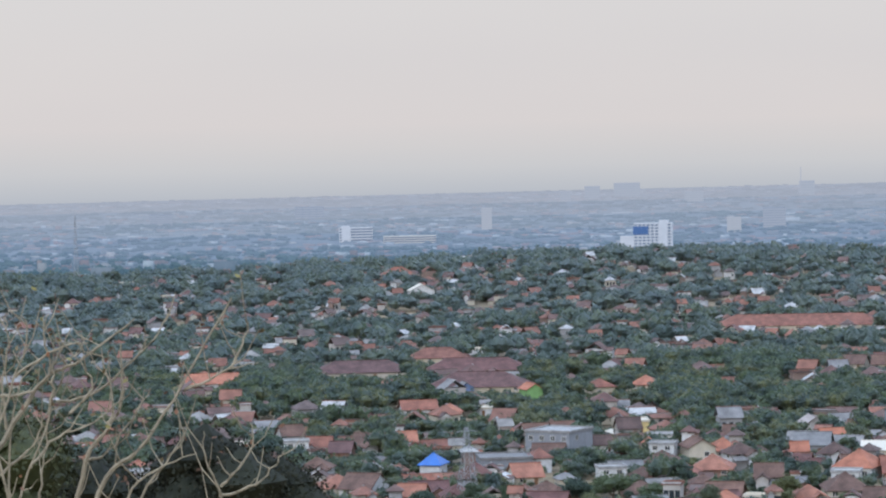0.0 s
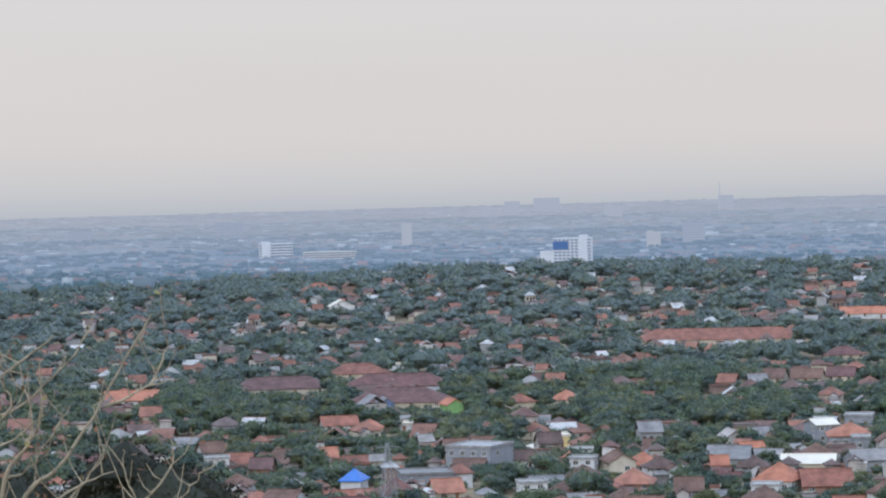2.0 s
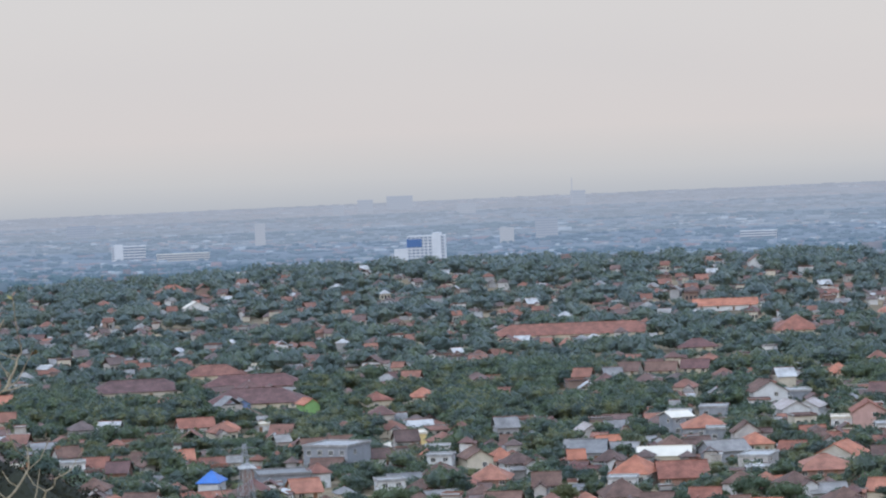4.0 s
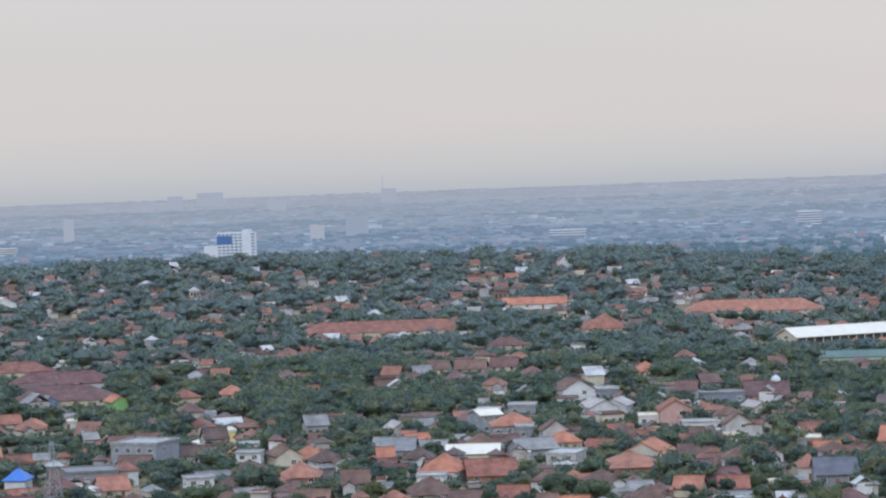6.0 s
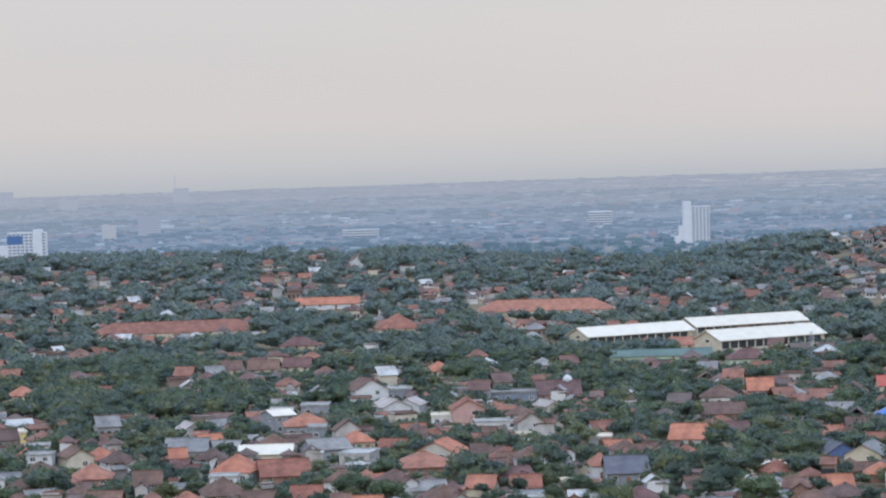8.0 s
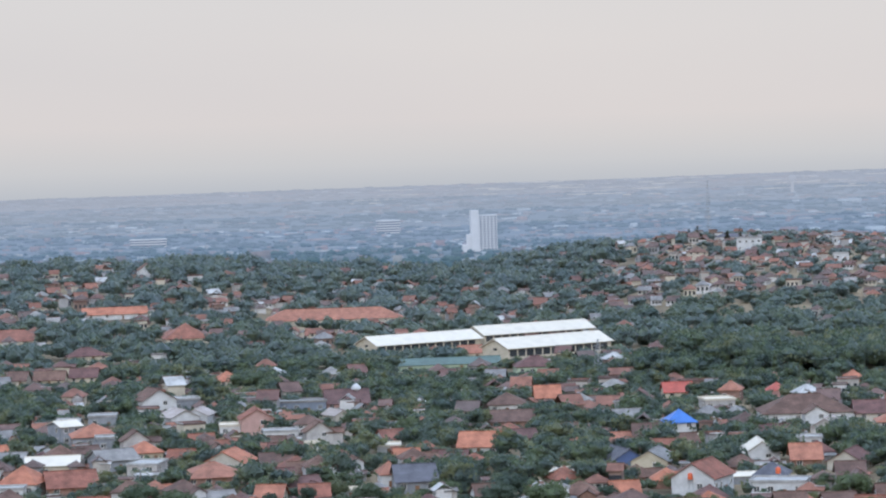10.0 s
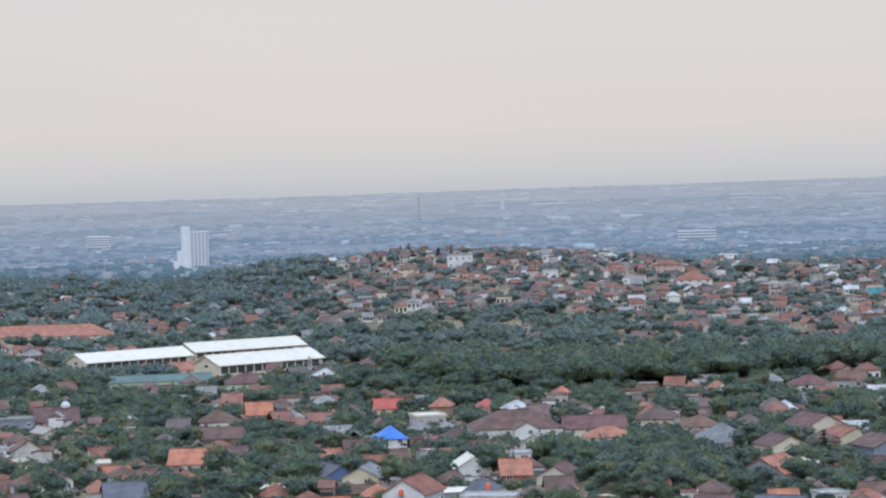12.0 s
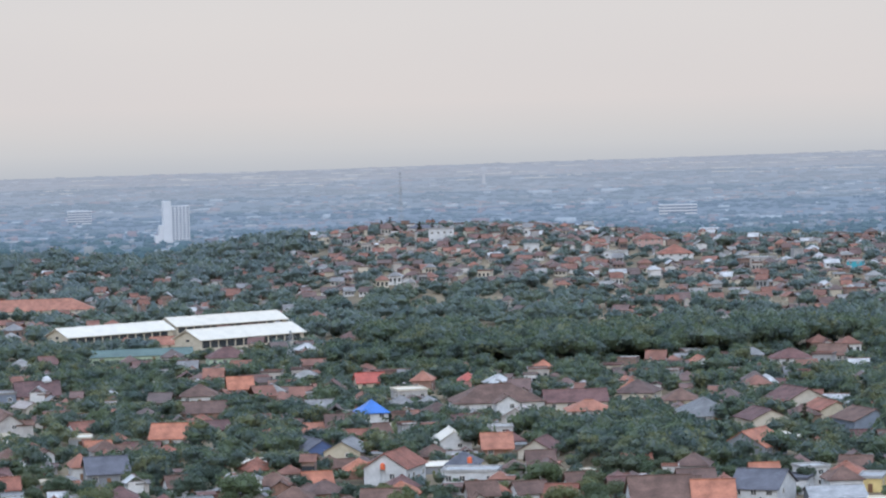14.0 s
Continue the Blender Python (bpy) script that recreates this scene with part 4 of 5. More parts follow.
def limb(points, radii, sides=7):
    """A tapered round limb along a few points."""
    V, Q = [], []
    pts = [Vector(p) for p in points]
    for i, p in enumerate(pts):
        way = (pts[min(i + 1, len(pts) - 1)] - pts[max(i - 1, 0)]).normalized()
        a = way.orthogonal().normalized()
        b = way.cross(a)
        V += [tuple(p + (a * math.cos(t) + b * math.sin(t)) * radii[i]) for t in (k * 2 * math.pi / sides for k in range(sides))]
    for i in range(len(pts) - 1):
        Q += [(i * sides + k, i * sides + (k + 1) % sides, (i + 1) * sides + (k + 1) % sides, (i + 1) * sides + k) for k in range(sides)]
    Q.append(tuple(range((len(pts) - 1) * sides, len(pts) * sides)))
    return V, Q


def tree_kit(seed, radius, height, clear, label, leaf=LEAF, lobes=12, leaves=130, size=0.36, group="trees of the quarter"):
    g = random.Random(seed)
    base = tagged(new("tree"), label, "tree", group)
    mid = clear + height * 0.35
    shape = joined([limb([(0, 0, -0.6), (0.1, 0, clear * 0.6), (0.05, 0.1, mid)], (0.32, 0.24, 0.12))]
                   + [limb([(0.05, 0, clear * 0.7), (math.cos(a) * radius * 0.3, math.sin(a) * radius * 0.3, clear + 0.6), (math.cos(a) * radius * 0.6, math.sin(a) * radius * 0.6, mid)],
                           (0.15, 0.1, 0.04)) for a in (g.uniform(0, 1) + k * 1.57 for k in range(4))])
    part("trunk", shape, BARK, base)
    v, q = crown_shape(seed, radius, height, lobes, leaves, size)
    crown = new("crown", bulk_mesh("crown", v, q, [leaf]))
    crown.parent, crown.location = base, (0, 0, clear + height * 0.42)
    return base


TREES = [
    tree_kit(11, 5.0, 7.0, 1.4, "broad green mango tree between houses"),
    tree_kit(12, 4.2, 6.5, 1.2, "round dense garden tree"),
    tree_kit(13, 5.8, 8.0, 1.8, "large spreading shade tree"),
    tree_kit(14, 3.6, 6.0, 1.0, "small leafy garden tree", lobes=9),
    tree_kit(15, 4.8, 9.0, 1.7, "tall uneven green tree"),
    tree_kit(16, 6.4, 7.5, 2.0, "wide dark green tree with a layered crown", lobes=14),
]
spots = []
for p in plots(640, 1180, 9.6):
    wood = in_wood(*p)
    if is_free(*p, 0.7 if not wood else 0.0) and rng.random() < (0.95 if wood else 0.74):
        spots.append(p)
GROVES = WOODS[3:7]  # tall spreading trees, crown against crown


def in_grove(x, y):
    return any(((x - a) / r) ** 2 + ((y - b) / t) ** 2 < 1 for a, b, r, t in GROVES)


extra, grove = [], []
used = set()
count = 0
for x, y in spots:
    k = int(rng.integers(len(TREES)))
    size = min(rng.uniform(0.5, 1.2) if not in_wood(x, y) else rng.uniform(0.85, 1.4), room_above(x, y, 2.5) / 9.5)
    if size < 0.2:
        continue
    if in_grove(x, y):
        grove.append((x, y, size))
        continue
    m = pose(x, y, float(terrain(x, y)), 0, 0, rng.uniform(0, 360)) @ Matrix.Diagonal((size, size, size * rng.uniform(0.85, 1.15), 1))
    if math.hypot(x, y) < 900 and count < 290:
        count += 1
        if k in used:
            copy_thing(TREES[k], m)
        else:
            TREES[k].matrix_basis = m
            used.add(k)
    else:
        extra.append((x, y, size))


def scatter_trees(name, spots, kits, leaf, label, sink=0.0):
    V, Q, count = [], [], 0
    for x, y, size in spots:
        v, q, up = kits[int(rng.integers(len(kits)))]
        a = rng.uniform(0, 6.28)
        c, s = math.cos(a) * size, math.sin(a) * size
        V.append(np.stack([x + v[:, 0] * c - v[:, 1] * s, y + v[:, 0] * s + v[:, 1] * c, float(terrain(x, y)) + (up + v[:, 2] * rng.uniform(0.85, 1.2)) * size - sink], -1))
        Q.append(q + count)
        count += len(v)
    return tagged(new(name, bulk_mesh(name, np.concatenate(V), np.concatenate(Q), [leaf])), label, "trees", kind="stuff")


mid_kits = [(*crown_shape(30 + i, 4.6 + 0.6 * i, 6.5, 10, 48, 0.56, 0.74), 4.0) for i in range(4)]
scatter_trees("garden_trees", extra, mid_kits, LEAF_STAND, "leafy trees crowding between the houses")
grove_kits = [(*crown_shape(80 + i, 6.8 + 0.7 * i, 6.0, 16, 60, 0.6, 0.72), 7.2) for i in range(4)]
scatter_trees("grove", grove, grove_kits, LEAF_STAND, "dark continuous canopy of tall spreading trees")
shrub_kits = [(*crown_shape(60 + i, 2.2 + 0.4 * i, 2.6, 4, 26, 0.42, 0.85), 1.5) for i in range(4)]
shrubs = [(*p, min(rng.uniform(0.7, 1.35), room_above(*p, 2) / 3.4)) for p in plots(640, 1180, 7.4) if is_free(*p, 0.4) and rng.random() < 0.7]
scatter_trees("garden_shrubs", [s for s in shrubs if s[2] > 0.3], shrub_kits, LEAF_STAND, "low shrubs and young trees in the yards")
ridge_kits = [(*crown_shape(40 + i, 5.6 + 0.8 * i, 6.8, 9, 26, 0.85, 0.82), 3.6) for i in range(5)]
ridge = []
for p in plots(1180, 2160, 13.5):
    wood = in_wood(*p)
    busy = dense(*p)
    if is_free(*p, 0.2) and rng.random() < (0.96 if wood else 0.62 if busy > 0.6 else 0.66):
        size = min(rng.uniform(0.35, 0.95) if busy > 0.6 else rng.uniform(0.45, 1.6 if math.hypot(*p) > 1780 else 1.3), room_above(*p, 5) / 8.5)
        if size > 0.25:
            ridge.append((*p, size))
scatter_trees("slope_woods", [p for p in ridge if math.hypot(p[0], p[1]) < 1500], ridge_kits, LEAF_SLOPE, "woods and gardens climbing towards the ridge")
scatter_trees("ridge_woods", [p for p in ridge if math.hypot(p[0], p[1]) >= 1500], ridge_kits, LEAF_RIDGE, "woods covering the ridge, tinted blue-green for haze")


# ---- the hazy plain beyond ----
CLUMPS = [crown_shape(300 + i, 1.0, 1.0, 4, 5, 0.16, 1.0) for i in range(24)]


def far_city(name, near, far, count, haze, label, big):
    # walls and trees take the belt's haze as glow
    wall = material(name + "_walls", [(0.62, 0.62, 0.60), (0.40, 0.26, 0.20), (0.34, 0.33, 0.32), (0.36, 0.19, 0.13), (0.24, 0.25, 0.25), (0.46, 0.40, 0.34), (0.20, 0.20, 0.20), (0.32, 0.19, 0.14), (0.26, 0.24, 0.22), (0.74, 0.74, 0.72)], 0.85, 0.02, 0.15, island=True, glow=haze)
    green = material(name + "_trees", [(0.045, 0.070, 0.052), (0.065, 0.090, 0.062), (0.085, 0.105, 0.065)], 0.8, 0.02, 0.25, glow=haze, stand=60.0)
    V, Q, I, n = [], [], [], 0
    flat = np.interp(near, [2800, 3800, 4700], [1.35, 0.7, 0.28])  # low towards the coast
    for i in range(count):
        d, a = math.sqrt(rng.uniform(near ** 2, far ** 2)), radians(rng.uniform(-11, 34.5))
        x, y = d * math.sin(a), d * math.cos(a)
        z = float(terrain(x, y))
        # quarters and belts of trees lie in long streaks across the view
        belt = math.sin(d / 61 + 2.1 * math.sin(math.degrees(a) * 0.55)) + 0.7 * math.sin(d / 23 + math.degrees(a) * 0.8 + 1.3 * math.sin(math.degrees(a) * 1.9))
        leafy = rng.random() < 0.6 + 0.34 * np.clip(belt, -1, 1)
        if leafy:
            w, dd, h = rng.uniform(8, 26) * big, rng.uniform(8, 16), rng.uniform(3.5, 8) * flat
            v, q = CLUMPS[int(rng.integers(len(CLUMPS)))]
            v = v * np.array([w / 2, dd / 2, h]) + np.array([0, 0, h * 0.3])
        else:
            w, dd, h = rng.uniform(4, 11) * big * rng.choice([1, 1, 1, 1, 1, 2.4]), rng.uniform(5, 12), rng.uniform(2.0, 4.2) * flat
            if rng.random() < 0.05 and d < 4400:
                h *= 2.6
            v, q = quads_of(joined([box(-w / 2, w / 2, -dd / 2, dd / 2, -2, h), roof_shape("hip", w, dd, dd * 0.16 * flat)])) if rng.random() < 0.6 else quads_of(box(-w / 2, w / 2, -dd / 2, dd / 2, -2, h))
            q = q[[len(set(f)) == 4 for f in q.tolist()]]
        t = -a + rng.uniform(-0.5, 0.5)
        c, s = math.cos(t), math.sin(t)
        V.append(np.stack([x + v[:, 0] * c - v[:, 1] * s, y + v[:, 0] * s + v[:, 1] * c, z + v[:, 2]], -1))
        Q.append(q + n)
        I.append(np.full(len(q), int(leafy)))
        n += len(v)
    return tagged(new(name, bulk_mesh(name, np.concatenate(V), np.concatenate(Q), [wall, green], np.concatenate(I))), label, "distant city", kind="stuff")


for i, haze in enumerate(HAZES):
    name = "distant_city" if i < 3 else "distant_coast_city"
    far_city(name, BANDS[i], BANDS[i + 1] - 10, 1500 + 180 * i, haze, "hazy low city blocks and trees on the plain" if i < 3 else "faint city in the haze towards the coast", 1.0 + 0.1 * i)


# water paled by coastal haze, painted in as emission
POND = material("hazy_tidal_water", [(0.55, 0.55, 0.56), (0.62, 0.61, 0.60)], 0.3, 0.01, 0.05, island=True, glow=(0.85, (0.505, 0.505, 0.515)))
ponds = []
for i in range(60):
    far, bearing = rng.uniform(4560, 4945), radians(rng.uniform(15, 34.5))
    w, x, y = rng.uniform(20, 95), far * math.sin(bearing), far * math.cos(bearing)
    v, q = box(-w / 2, w / 2, -5, 5, -1.5, 0.9)
    ponds.append(([(x + a * math.cos(bearing) + b * math.sin(bearing), y - a * math.sin(bearing) + b * math.cos(bearing), float(terrain(x, y)) + c) for a, b, c in v], q))
tagged(new("tidal_pond", mesh_of("tidal_pond", *joined(ponds), [POND])), "pale fish ponds and flats along the hazy coast", "ponds", kind="stuff")


# ---- the lookout: a bare tree and dark bushes on the slope below ----
def bare_tree(x, y):
    """A leafless tree; its boughs are added one by one."""
    base = tagged(new("bare_tree"), "leafless tree with thin pale crooked branches on the slope", "tree")
    part("trunk", limb([(0.1, 0, -0.5), (0.05, 0.05, 2), (0, 0, 5), (0.08, 0, 9.5), (0.12, 0, 11.1)], (0.16, 0.13, 0.1, 0.07, 0.04), 9), PALEBARK, base)
    base.matrix_basis = pose(x, y, float(terrain(x, y)))
    return base


wild = np.random.default_rng(5)


def bough(base, thick, *places):
    """A crooked bough through a few places, with twigs and some dry leaves."""
    g, pts, fine, sprigs, leaves, quads = wild, [Vector(p) for p in places], [], [], [], []
    for i in range(len(pts) - 1):
        a, b, c, d = pts[max(i - 1, 0)], pts[i], pts[i + 1], pts[min(i + 2, len(pts) - 1)]
        for s in (0, 0.2, 0.4, 0.6, 0.8):
            fine.append(0.5 * (2 * b + (c - a) * s + (2 * a - 5 * b + 4 * c - d) * s * s + (3 * b - a - 3 * c + d) * s ** 3) + Vector(g.normal(size=3) * 0.009))
    fine.append(pts[-1])
    branch = part("branch", limb(fine, [thick * (1 - 0.78 * i / len(fine)) for i in range(len(fine))], 6), PALEBARK, base)
    for i in range(3, len(fine) - 1, 3):
        way = Vector((g.uniform(-1, 1), g.uniform(-0.6, 0.6), g.uniform(0.1, 1))).normalized()
        long = g.uniform(0.15, 0.5)
        tip = fine[i] + way * long + Vector((0, 0, long * 0.4))
        sprigs.append(limb([fine[i], fine[i] + way * long * 0.55, tip], (0.009, 0.007, 0.005), 4))
        for _ in range(int(g.integers(0, 4))):
            at = tip + Vector(g.normal(size=3) * 0.04)
            u, v = Vector(g.normal(size=3)).normalized() * 0.035, Vector(g.normal(size=3)).normalized() * 0.022
            quads.append(tuple(range(len(leaves), len(leaves) + 4)))
            leaves += [tuple(at - u), tuple(at - v), tuple(at + u), tuple(at + v)]
    tagged(part("twig", joined(sprigs), PALEBARK, branch), kind="stuff")
    if leaves:
        tagged(part("dry_leaf", (leaves, quads), LEAF_DRY, branch, "dry brown and yellow leaves"), kind="stuff")


bare = bare_tree(-3.9, 27.73)
bough(bare, 0.031, (0.13, -0.15, 11.00), (0.57, -0.09, 11.94), (0.90, -0.05, 12.21), (1.23, -0.02, 12.69), (1.81, 0.03, 13.66))
bough(bare, 0.018, (1.31, 0.05, 12.76), (1.53, 0.07, 12.83), (1.76, 0.09, 12.96), (2.06, 0.11, 13.01))
bough(bare, 0.018, (1.76, 0.31, 12.96), (1.89, 0.32, 13.18), (1.95, 0.33, 13.40))
bough(bare, 0.031, (0.09, 0.05, 11.11), (0.34, 0.08, 12.07), (0.59, 0.11, 12.44), (0.68, 0.12, 12.65), (0.70, 0.12, 13.23))
bough(bare, 0.018, (0.59, -0.09, 12.44), (0.63, -0.08, 12.68), (0.53, -0.09, 13.20))
bough(bare, 0.018, (-0.14, -0.05, 11.01), (-0.33, -0.08, 11.63), (0.01, -0.03, 12.58), (0.15, -0.01, 12.96))
bough(bare, 0.031, (-0.52, -0.09, 12.19), (-0.04, -0.01, 12.91), (0.25, 0.03, 13.04), (0.84, 0.10, 13.47))
bough(bare, 0.018, (-0.19, -0.16, 11.07), (-0.49, -0.21, 12.25), (-0.19, -0.16, 13.30), (-0.23, -0.17, 13.53))
bough(bare, 0.018, (0.04, 0.10, 12.65), (0.48, 0.16, 12.77), (1.01, 0.22, 13.26), (1.18, 0.23, 13.54))
bough(bare, 0.018, (-0.31, -0.20, 12.94), (0.11, -0.14, 13.20), (0.40, -0.10, 13.25))
bough(bare, 0.018, (0.72, 0.05, 11.26), (0.86, 0.06, 11.71), (1.25, 0.10, 12.20), (1.31, 0.11, 12.39))
bough(bare, 0.018, (1.52, 0.18, 11.12), (1.64, 0.19, 11.69), (1.51, 0.18, 12.03), (1.49, 0.18, 12.33))
bough(bare, 0.018, (1.65, 0.15, 11.78), (1.83, 0.17, 11.96), (1.97, 0.18, 12.19), (1.96, 0.18, 12.40))
bough(bare, 0.018, (1.64, 0.22, 11.69), (1.92, 0.24, 11.75), (2.19, 0.26, 11.98), (2.27, 0.26, 12.11))
bough(bare, 0.018, (-0.19, 0.07, 11.12), (-0.13, 0.08, 11.76), (-0.09, 0.08, 12.11), (-0.04, 0.09, 12.41))
bough(bare, 0.018, (-0.55, 0.10, 11.92), (-0.20, 0.15, 12.24), (-0.07, 0.17, 12.51), (0.23, 0.21, 12.73))
bough(bare, 0.018, (0.20, -0.06, 12.56), (0.42, -0.03, 12.78), (0.35, -0.04, 13.00), (0.13, -0.07, 13.29))
bough(bare, 0.018, (-0.30, 0.02, 11.07), (-0.43, -0.01, 11.86), (-0.31, 0.01, 12.80), (-0.09, 0.05, 13.07))
bough(bare, 0.018, (-0.44, 0.01, 12.41), (-0.46, 0.01, 12.86), (-0.40, 0.02, 13.25), (-0.43, 0.01, 13.53))
bough(bare, 0.018, (0.01, -0.08, 12.58), (0.05, -0.08, 12.96), (-0.03, -0.09, 13.29), (0.02, -0.08, 13.54))
bough(bare, 0.018, (-0.18, -0.23, 12.05), (0.11, -0.18, 12.34), (0.44, -0.14, 12.47), (0.75, -0.10, 12.71))
bough(bare, 0.018, (0.34, 0.24, 12.07), (0.55, 0.26, 12.16), (0.83, 0.29, 12.54), (0.96, 0.31, 12.76))
bough(bare, 0.018, (-0.48, -0.15, 12.75), (-0.15, -0.10, 12.79), (0.07, -0.07, 13.07), (0.23, -0.05, 13.40))
bough(bare, 0.018, (0.58, 0.00, 11.26), (0.79, 0.02, 11.81), (1.15, 0.06, 12.03), (1.43, 0.09, 12.13))


def slope_tree(x, y, top, radius, height, seed, leaf, label):
    base = tagged(new("tree"), label, "tree")
    z = float(terrain(x, y))
    tall = top - z
    part("trunk", joined([limb([(0, 0, -0.6), (0.15, 0, tall * 0.3), (0, 0.1, tall - height * 0.6)], (0.34, 0.26, 0.12), 9)]
                         + [limb([(0.05, 0, tall - height * 0.9), (math.cos(a) * radius * 0.6, math.sin(a) * radius * 0.6, tall - height * 0.45)], (0.12, 0.04)) for a in (0.3, 1.9, 3.4, 5.0)]), BARK, base)
    v, q = crown_shape(seed, radius, height, 40, 700, 0.05, 0.95)
    crown = new("crown", bulk_mesh("crown", v, q, [leaf]))
    crown.parent, crown.location = base, (0, 0, tall - v[:, 2].max())
    base.matrix_basis = pose(x, y, z)
    return base


slope_tree(-4.65, 59.8, 80.85, 1.95, 4.6, 71, LEAF_DARK, "dark dense tree crown on the slope below")
slope_tree(-7.4, 60.5, 80.2, 1.7, 4.0, 72, LEAF_DARK, "dark tree beside the bare branches")
slope_tree(-8.9, 55.5, 81.4, 1.6, 4.0, 73, LEAF_OLIVE, "yellow-green bush at the foot of the bare tree")


# ---- masts, domes, tanks ----
def lattice_tower(x, y, h, foot, arms, label, name="pylon"):
    base = tagged(new(name), label, "pylon")
    r = 0.09
    corner = [(-1, -1), (1, -1), (1, 1), (-1, 1)]
    wide = lambda z: foot / 2 * (1 - 0.86 * z / h)
    for a, b in corner:
        part("leg", limb([(a * wide(0), b * wide(0), -0.5), (a * wide(h), b * wide(h), h)], (r, r * 0.7), 5), STEEL, base)
    levels = [h * (1 - (1 - i / 8) ** 1.25) for i in range(9)]
    for z0, z1 in zip(levels, levels[1:]):
        for i in range(4):
            (a, b), (c, d) = corner[i], corner[(i + 1) % 4]
            p, q = (a * wide(z0), b * wide(z0), z0), (c * wide(z1), d * wide(z1), z1)
            part("brace", limb([p, q], (r * 0.6, r * 0.6), 4), STEEL, base)
            part("brace", limb([(c * wide(z0), d * wide(z0), z0), (a * wide(z1), b * wide(z1), z1)], (r * 0.6, r * 0.6), 4), STEEL, base)
    for k in range(arms):
        z = h * (0.72 + 0.11 * k)
        part("crossarm", joined([limb([(-3.2, 0, z), (0, 0, z + 0.5), (3.2, 0, z)], (0.05, 0.1, 0.05), 4), limb([(-3.2, 0, z), (3.2, 0, z)], (0.06, 0.06), 4)]), STEEL, base)
    base.matrix_basis = pose(x, y, float(terrain(x, y)), 0, 0, 24)


lattice_tower(5.0, 715.0, 20.0, 5.0, 3, "steel lattice power pylon among the roofs")
lattice_tower(377.4, 1035.4, 15.5, 3.4, 2, "steel lattice mast beside the long shed")
lattice_tower(835.9, 2035.0, 47.0, 3.6, 0, "slim radio mast on the ridge crest", "radio_mast")
lattice_tower(-268.5, 2062.6, 52.0, 3.6, 0, "slim radio mast on the low ridge", "radio_mast")


def dome(x, y, z, r, label):
    base = tagged(new("dome"), label, "dome")
    prof = [(r * 0.75, -1.6), (r * 0.75, 0), (r, 0.05), (r * 1.02, r * 0.3), (r * 0.85, r * 0.72), (r * 0.5, r * 1.05), (r * 0.12, r * 1.25)]
    V = [(a * math.cos(t), a * math.sin(t), b) for a, b in prof for t in (k * math.pi / 8 for k in range(16))]
    Q = [(i * 16 + k, i * 16 + (k + 1) % 16, (i + 1) * 16 + (k + 1) % 16, (i + 1) * 16 + k) for i in range(len(prof) - 1) for k in range(16)]
    part("shell", (V, Q), WALLS["white"], base)
    part("finial", limb([(0, 0, r * 1.2), (0, 0, r * 1.8)], (0.1, 0.03), 6), STEEL, base)
    base.matrix_basis = pose(x, y, float(terrain(x, y)) + z)


dome(259.5, 962.4, 6.9, 1.7, "white onion dome above the maroon prayer hall")
dome(230.7, 1045.9, 1.6, 1.4, "small white dome among the trees")


def water_tank(x, y, z):
    base = tagged(new("water_tank"), "orange plastic water tank on a steel stand", "water tank", "water tanks")
    prof = [(0.05, 1.75), (0.35, 1.65), (0.62, 1.4), (0.66, 0.7), (0.64, 0.1), (0.5, 0.0)]
    V = [(a * math.cos(t), a * math.sin(t), b) for a, b in prof for t in (k * math.pi / 7 for k in range(14))]
    Q = [(i * 14 + k, (i + 1) * 14 + k, (i + 1) * 14 + (k + 1) % 14, i * 14 + (k + 1) % 14) for i in range(len(prof) - 1) for k in range(14)]
    part("tank", (V, Q), TANK, base)
    for a, b in ((-1, -1), (1, -1), (1, 1), (-1, 1)):
        part("leg", limb([(a * 0.5, b * 0.5, -z - 0.3), (a * 0.42, b * 0.42, 0.02)], (0.06, 0.06), 5), STEEL, base)
    base.matrix_basis = pose(x, y, float(terrain(x, y)) + z)


water_tank(-17.8, 764.0, 3.6)
water_tank(288.2, 659.8, 4.6)
water_tank(265.4, 662.9, 4.2)


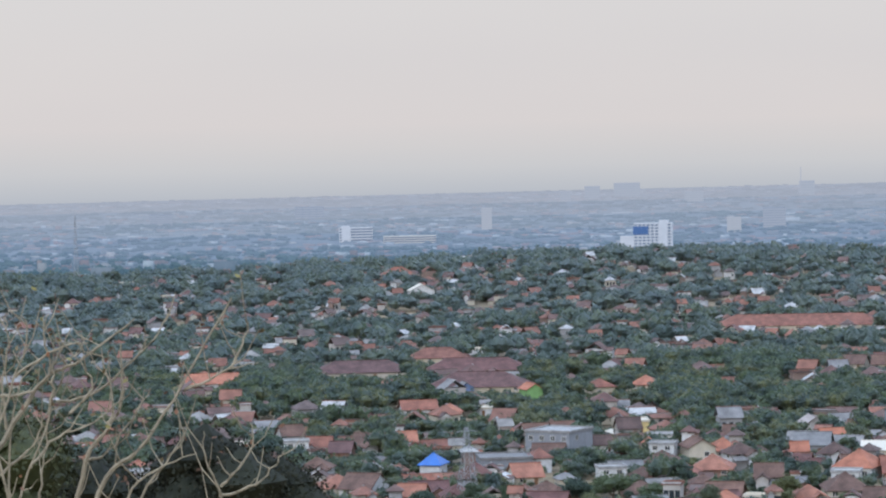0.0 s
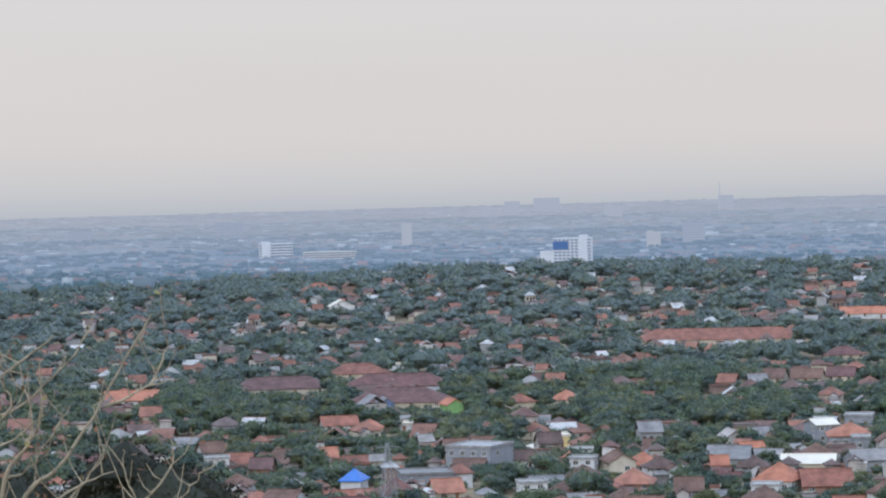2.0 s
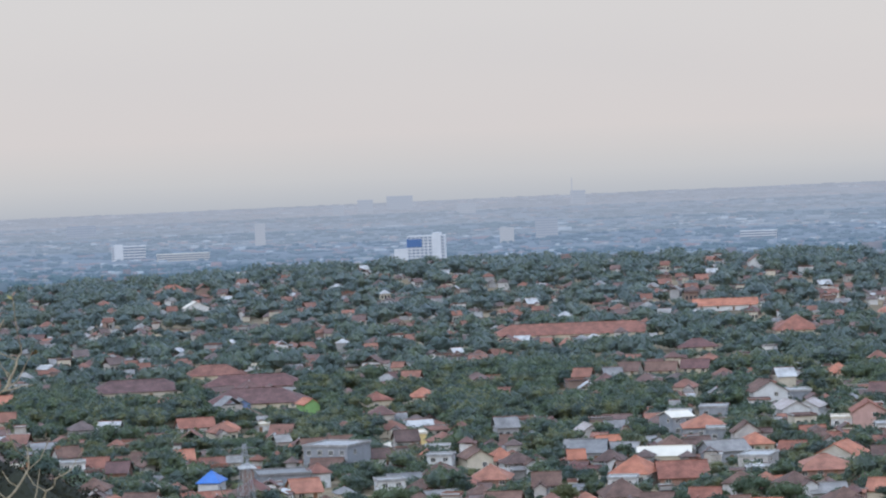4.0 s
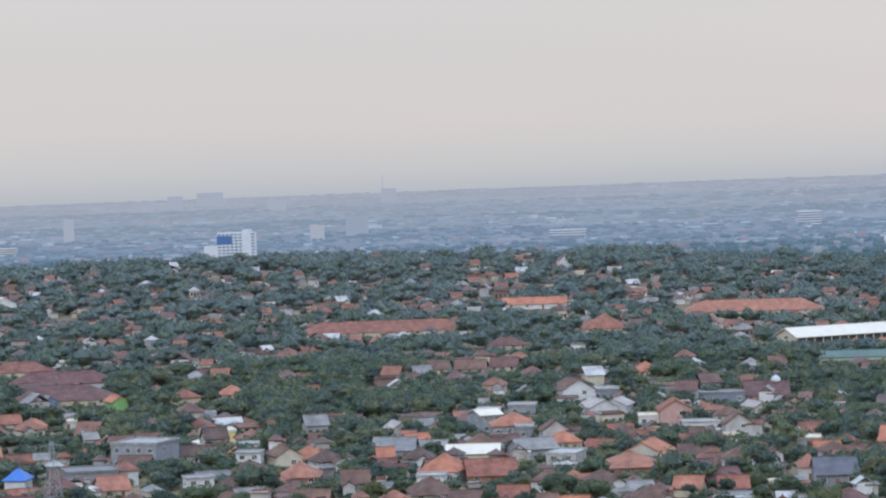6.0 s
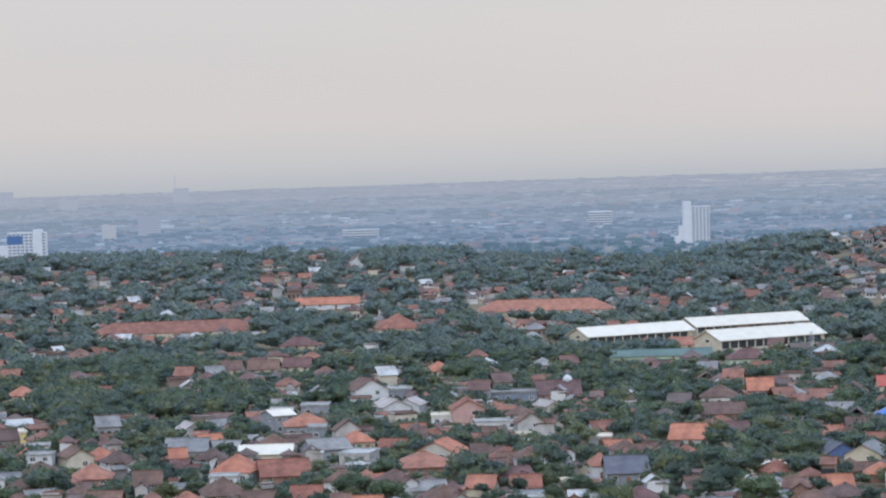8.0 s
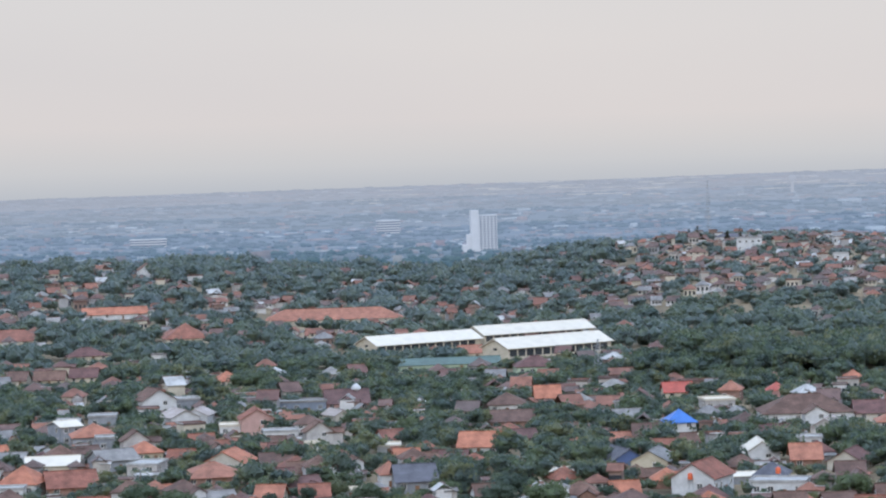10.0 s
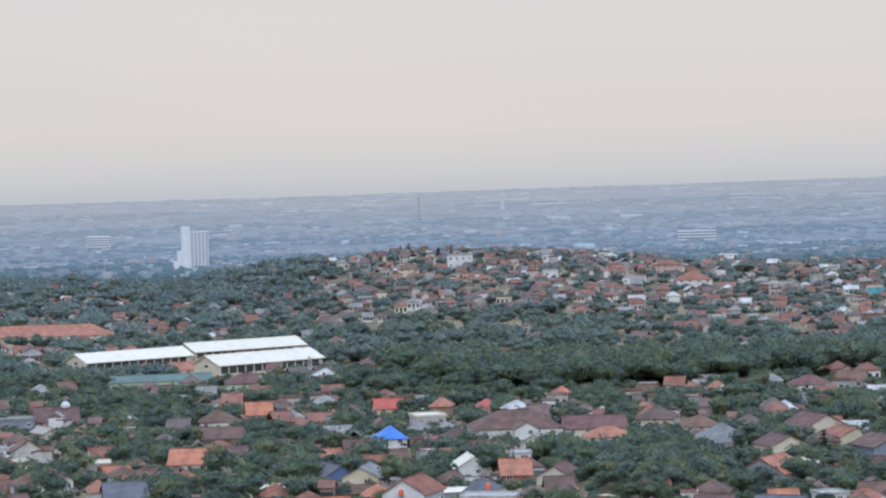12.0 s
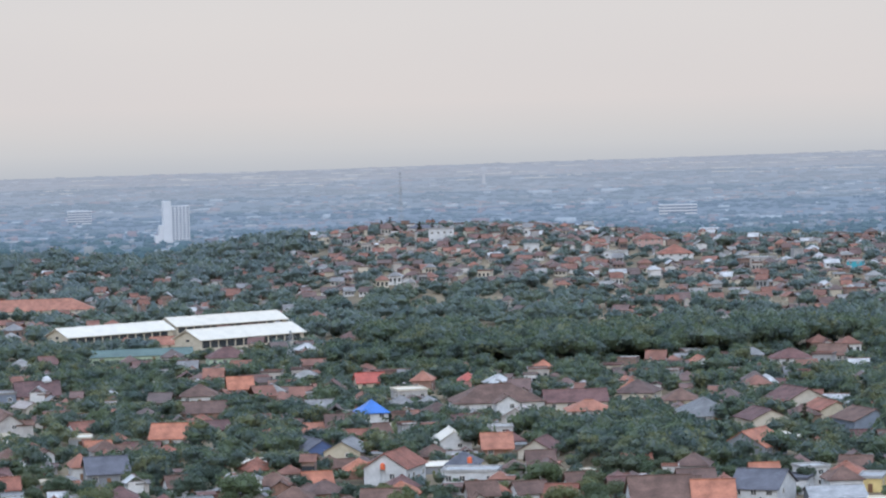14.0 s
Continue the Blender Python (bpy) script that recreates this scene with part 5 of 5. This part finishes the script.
def conifer(x, y, h, r):
    base = tagged(new("conifer"), "slim dark conifer above the roofs", "tree", "conifers")
    part("trunk", limb([(0, 0, -0.5), (0, 0, h * 0.9)], (0.25, 0.05), 6), BARK, base)
    V, Q, n = [], [], 0
    for i in range(7):
        s = r * (1 - i / 7.6)
        v, q = crown_shape(90 + i, s, s, 5, 22, 0.35, 0.8)
        V.append(v + np.array([0, 0, h * (0.16 + 0.12 * i)]))
        Q.append(q + n)
        n += len(v)
    crown = new("crown", bulk_mesh("crown", np.concatenate(V), np.concatenate(Q), [LEAF_DARK]))
    crown.parent = base
    base.matrix_basis = pose(x, y, float(terrain(x, y)))


conifer(756.8, 1786.3, 12, 1.8)
conifer(729.9, 1797.5, 13, 3.2)
conifer(724.5, 1799.6, 11, 3.0)
conifer(418.0, 712.4, 9, 2.2)
conifer(871.2, 1733.4, 9, 2.0)
conifer(748.6, 1789.7, 9, 3)


def palm(x, y, h, seed):
    """A coconut palm: a curved trunk under a crown of drooping feathered fronds."""
    g = np.random.default_rng(seed)
    base = tagged(new("palm"), "tall green coconut palm standing between the roofs", "palm tree", "palms")
    lean = g.uniform(-0.8, 0.8)
    part("trunk", limb([(0, 0, -0.5), (lean * 0.3, 0, h * 0.5), (lean, 0, h)], (0.22, 0.16, 0.12), 7), BARK, base)
    for i in range(15):
        a, up, long = i * 2.4 + g.uniform(-0.3, 0.3), g.uniform(-0.1, 1.0), g.uniform(2.6, 3.5)
        V, Q = [], []
        for side in (-1, 1):
            for n in range(12):
                r = (n + 0.5) / 12
                x0, z0 = r * long, up * r * long * 0.8 - 1.9 * r * r
                wide = 0.75 * math.sin(math.pi * (0.12 + 0.85 * r))
                k = len(V)
                V += [(x0 - 0.10, 0, z0), (x0 + 0.10, 0, z0), (x0 + 0.28, side * wide, z0 - wide * 0.5), (x0 + 0.16, side * wide, z0 - wide * 0.5)]
                Q.append((k, k + 1, k + 2, k + 3))
        part("frond", (V, Q), LEAF, base, at=pose(lean, 0, h, 0, 0, math.degrees(a)))
    base.matrix_basis = pose(x, y, float(terrain(x, y)))


for i, (x, y, h) in enumerate(((386.5, 655.0, 6.5), (399.0, 668.0, 6.0), (352.0, 706.0, 7.5), (366.0, 735.0, 7.0), (228.0, 745.0, 6.5), (92.0, 845.0, 7.0), (140.0, 745.0, 6.0))):
    palm(x, y, h, 200 + i)
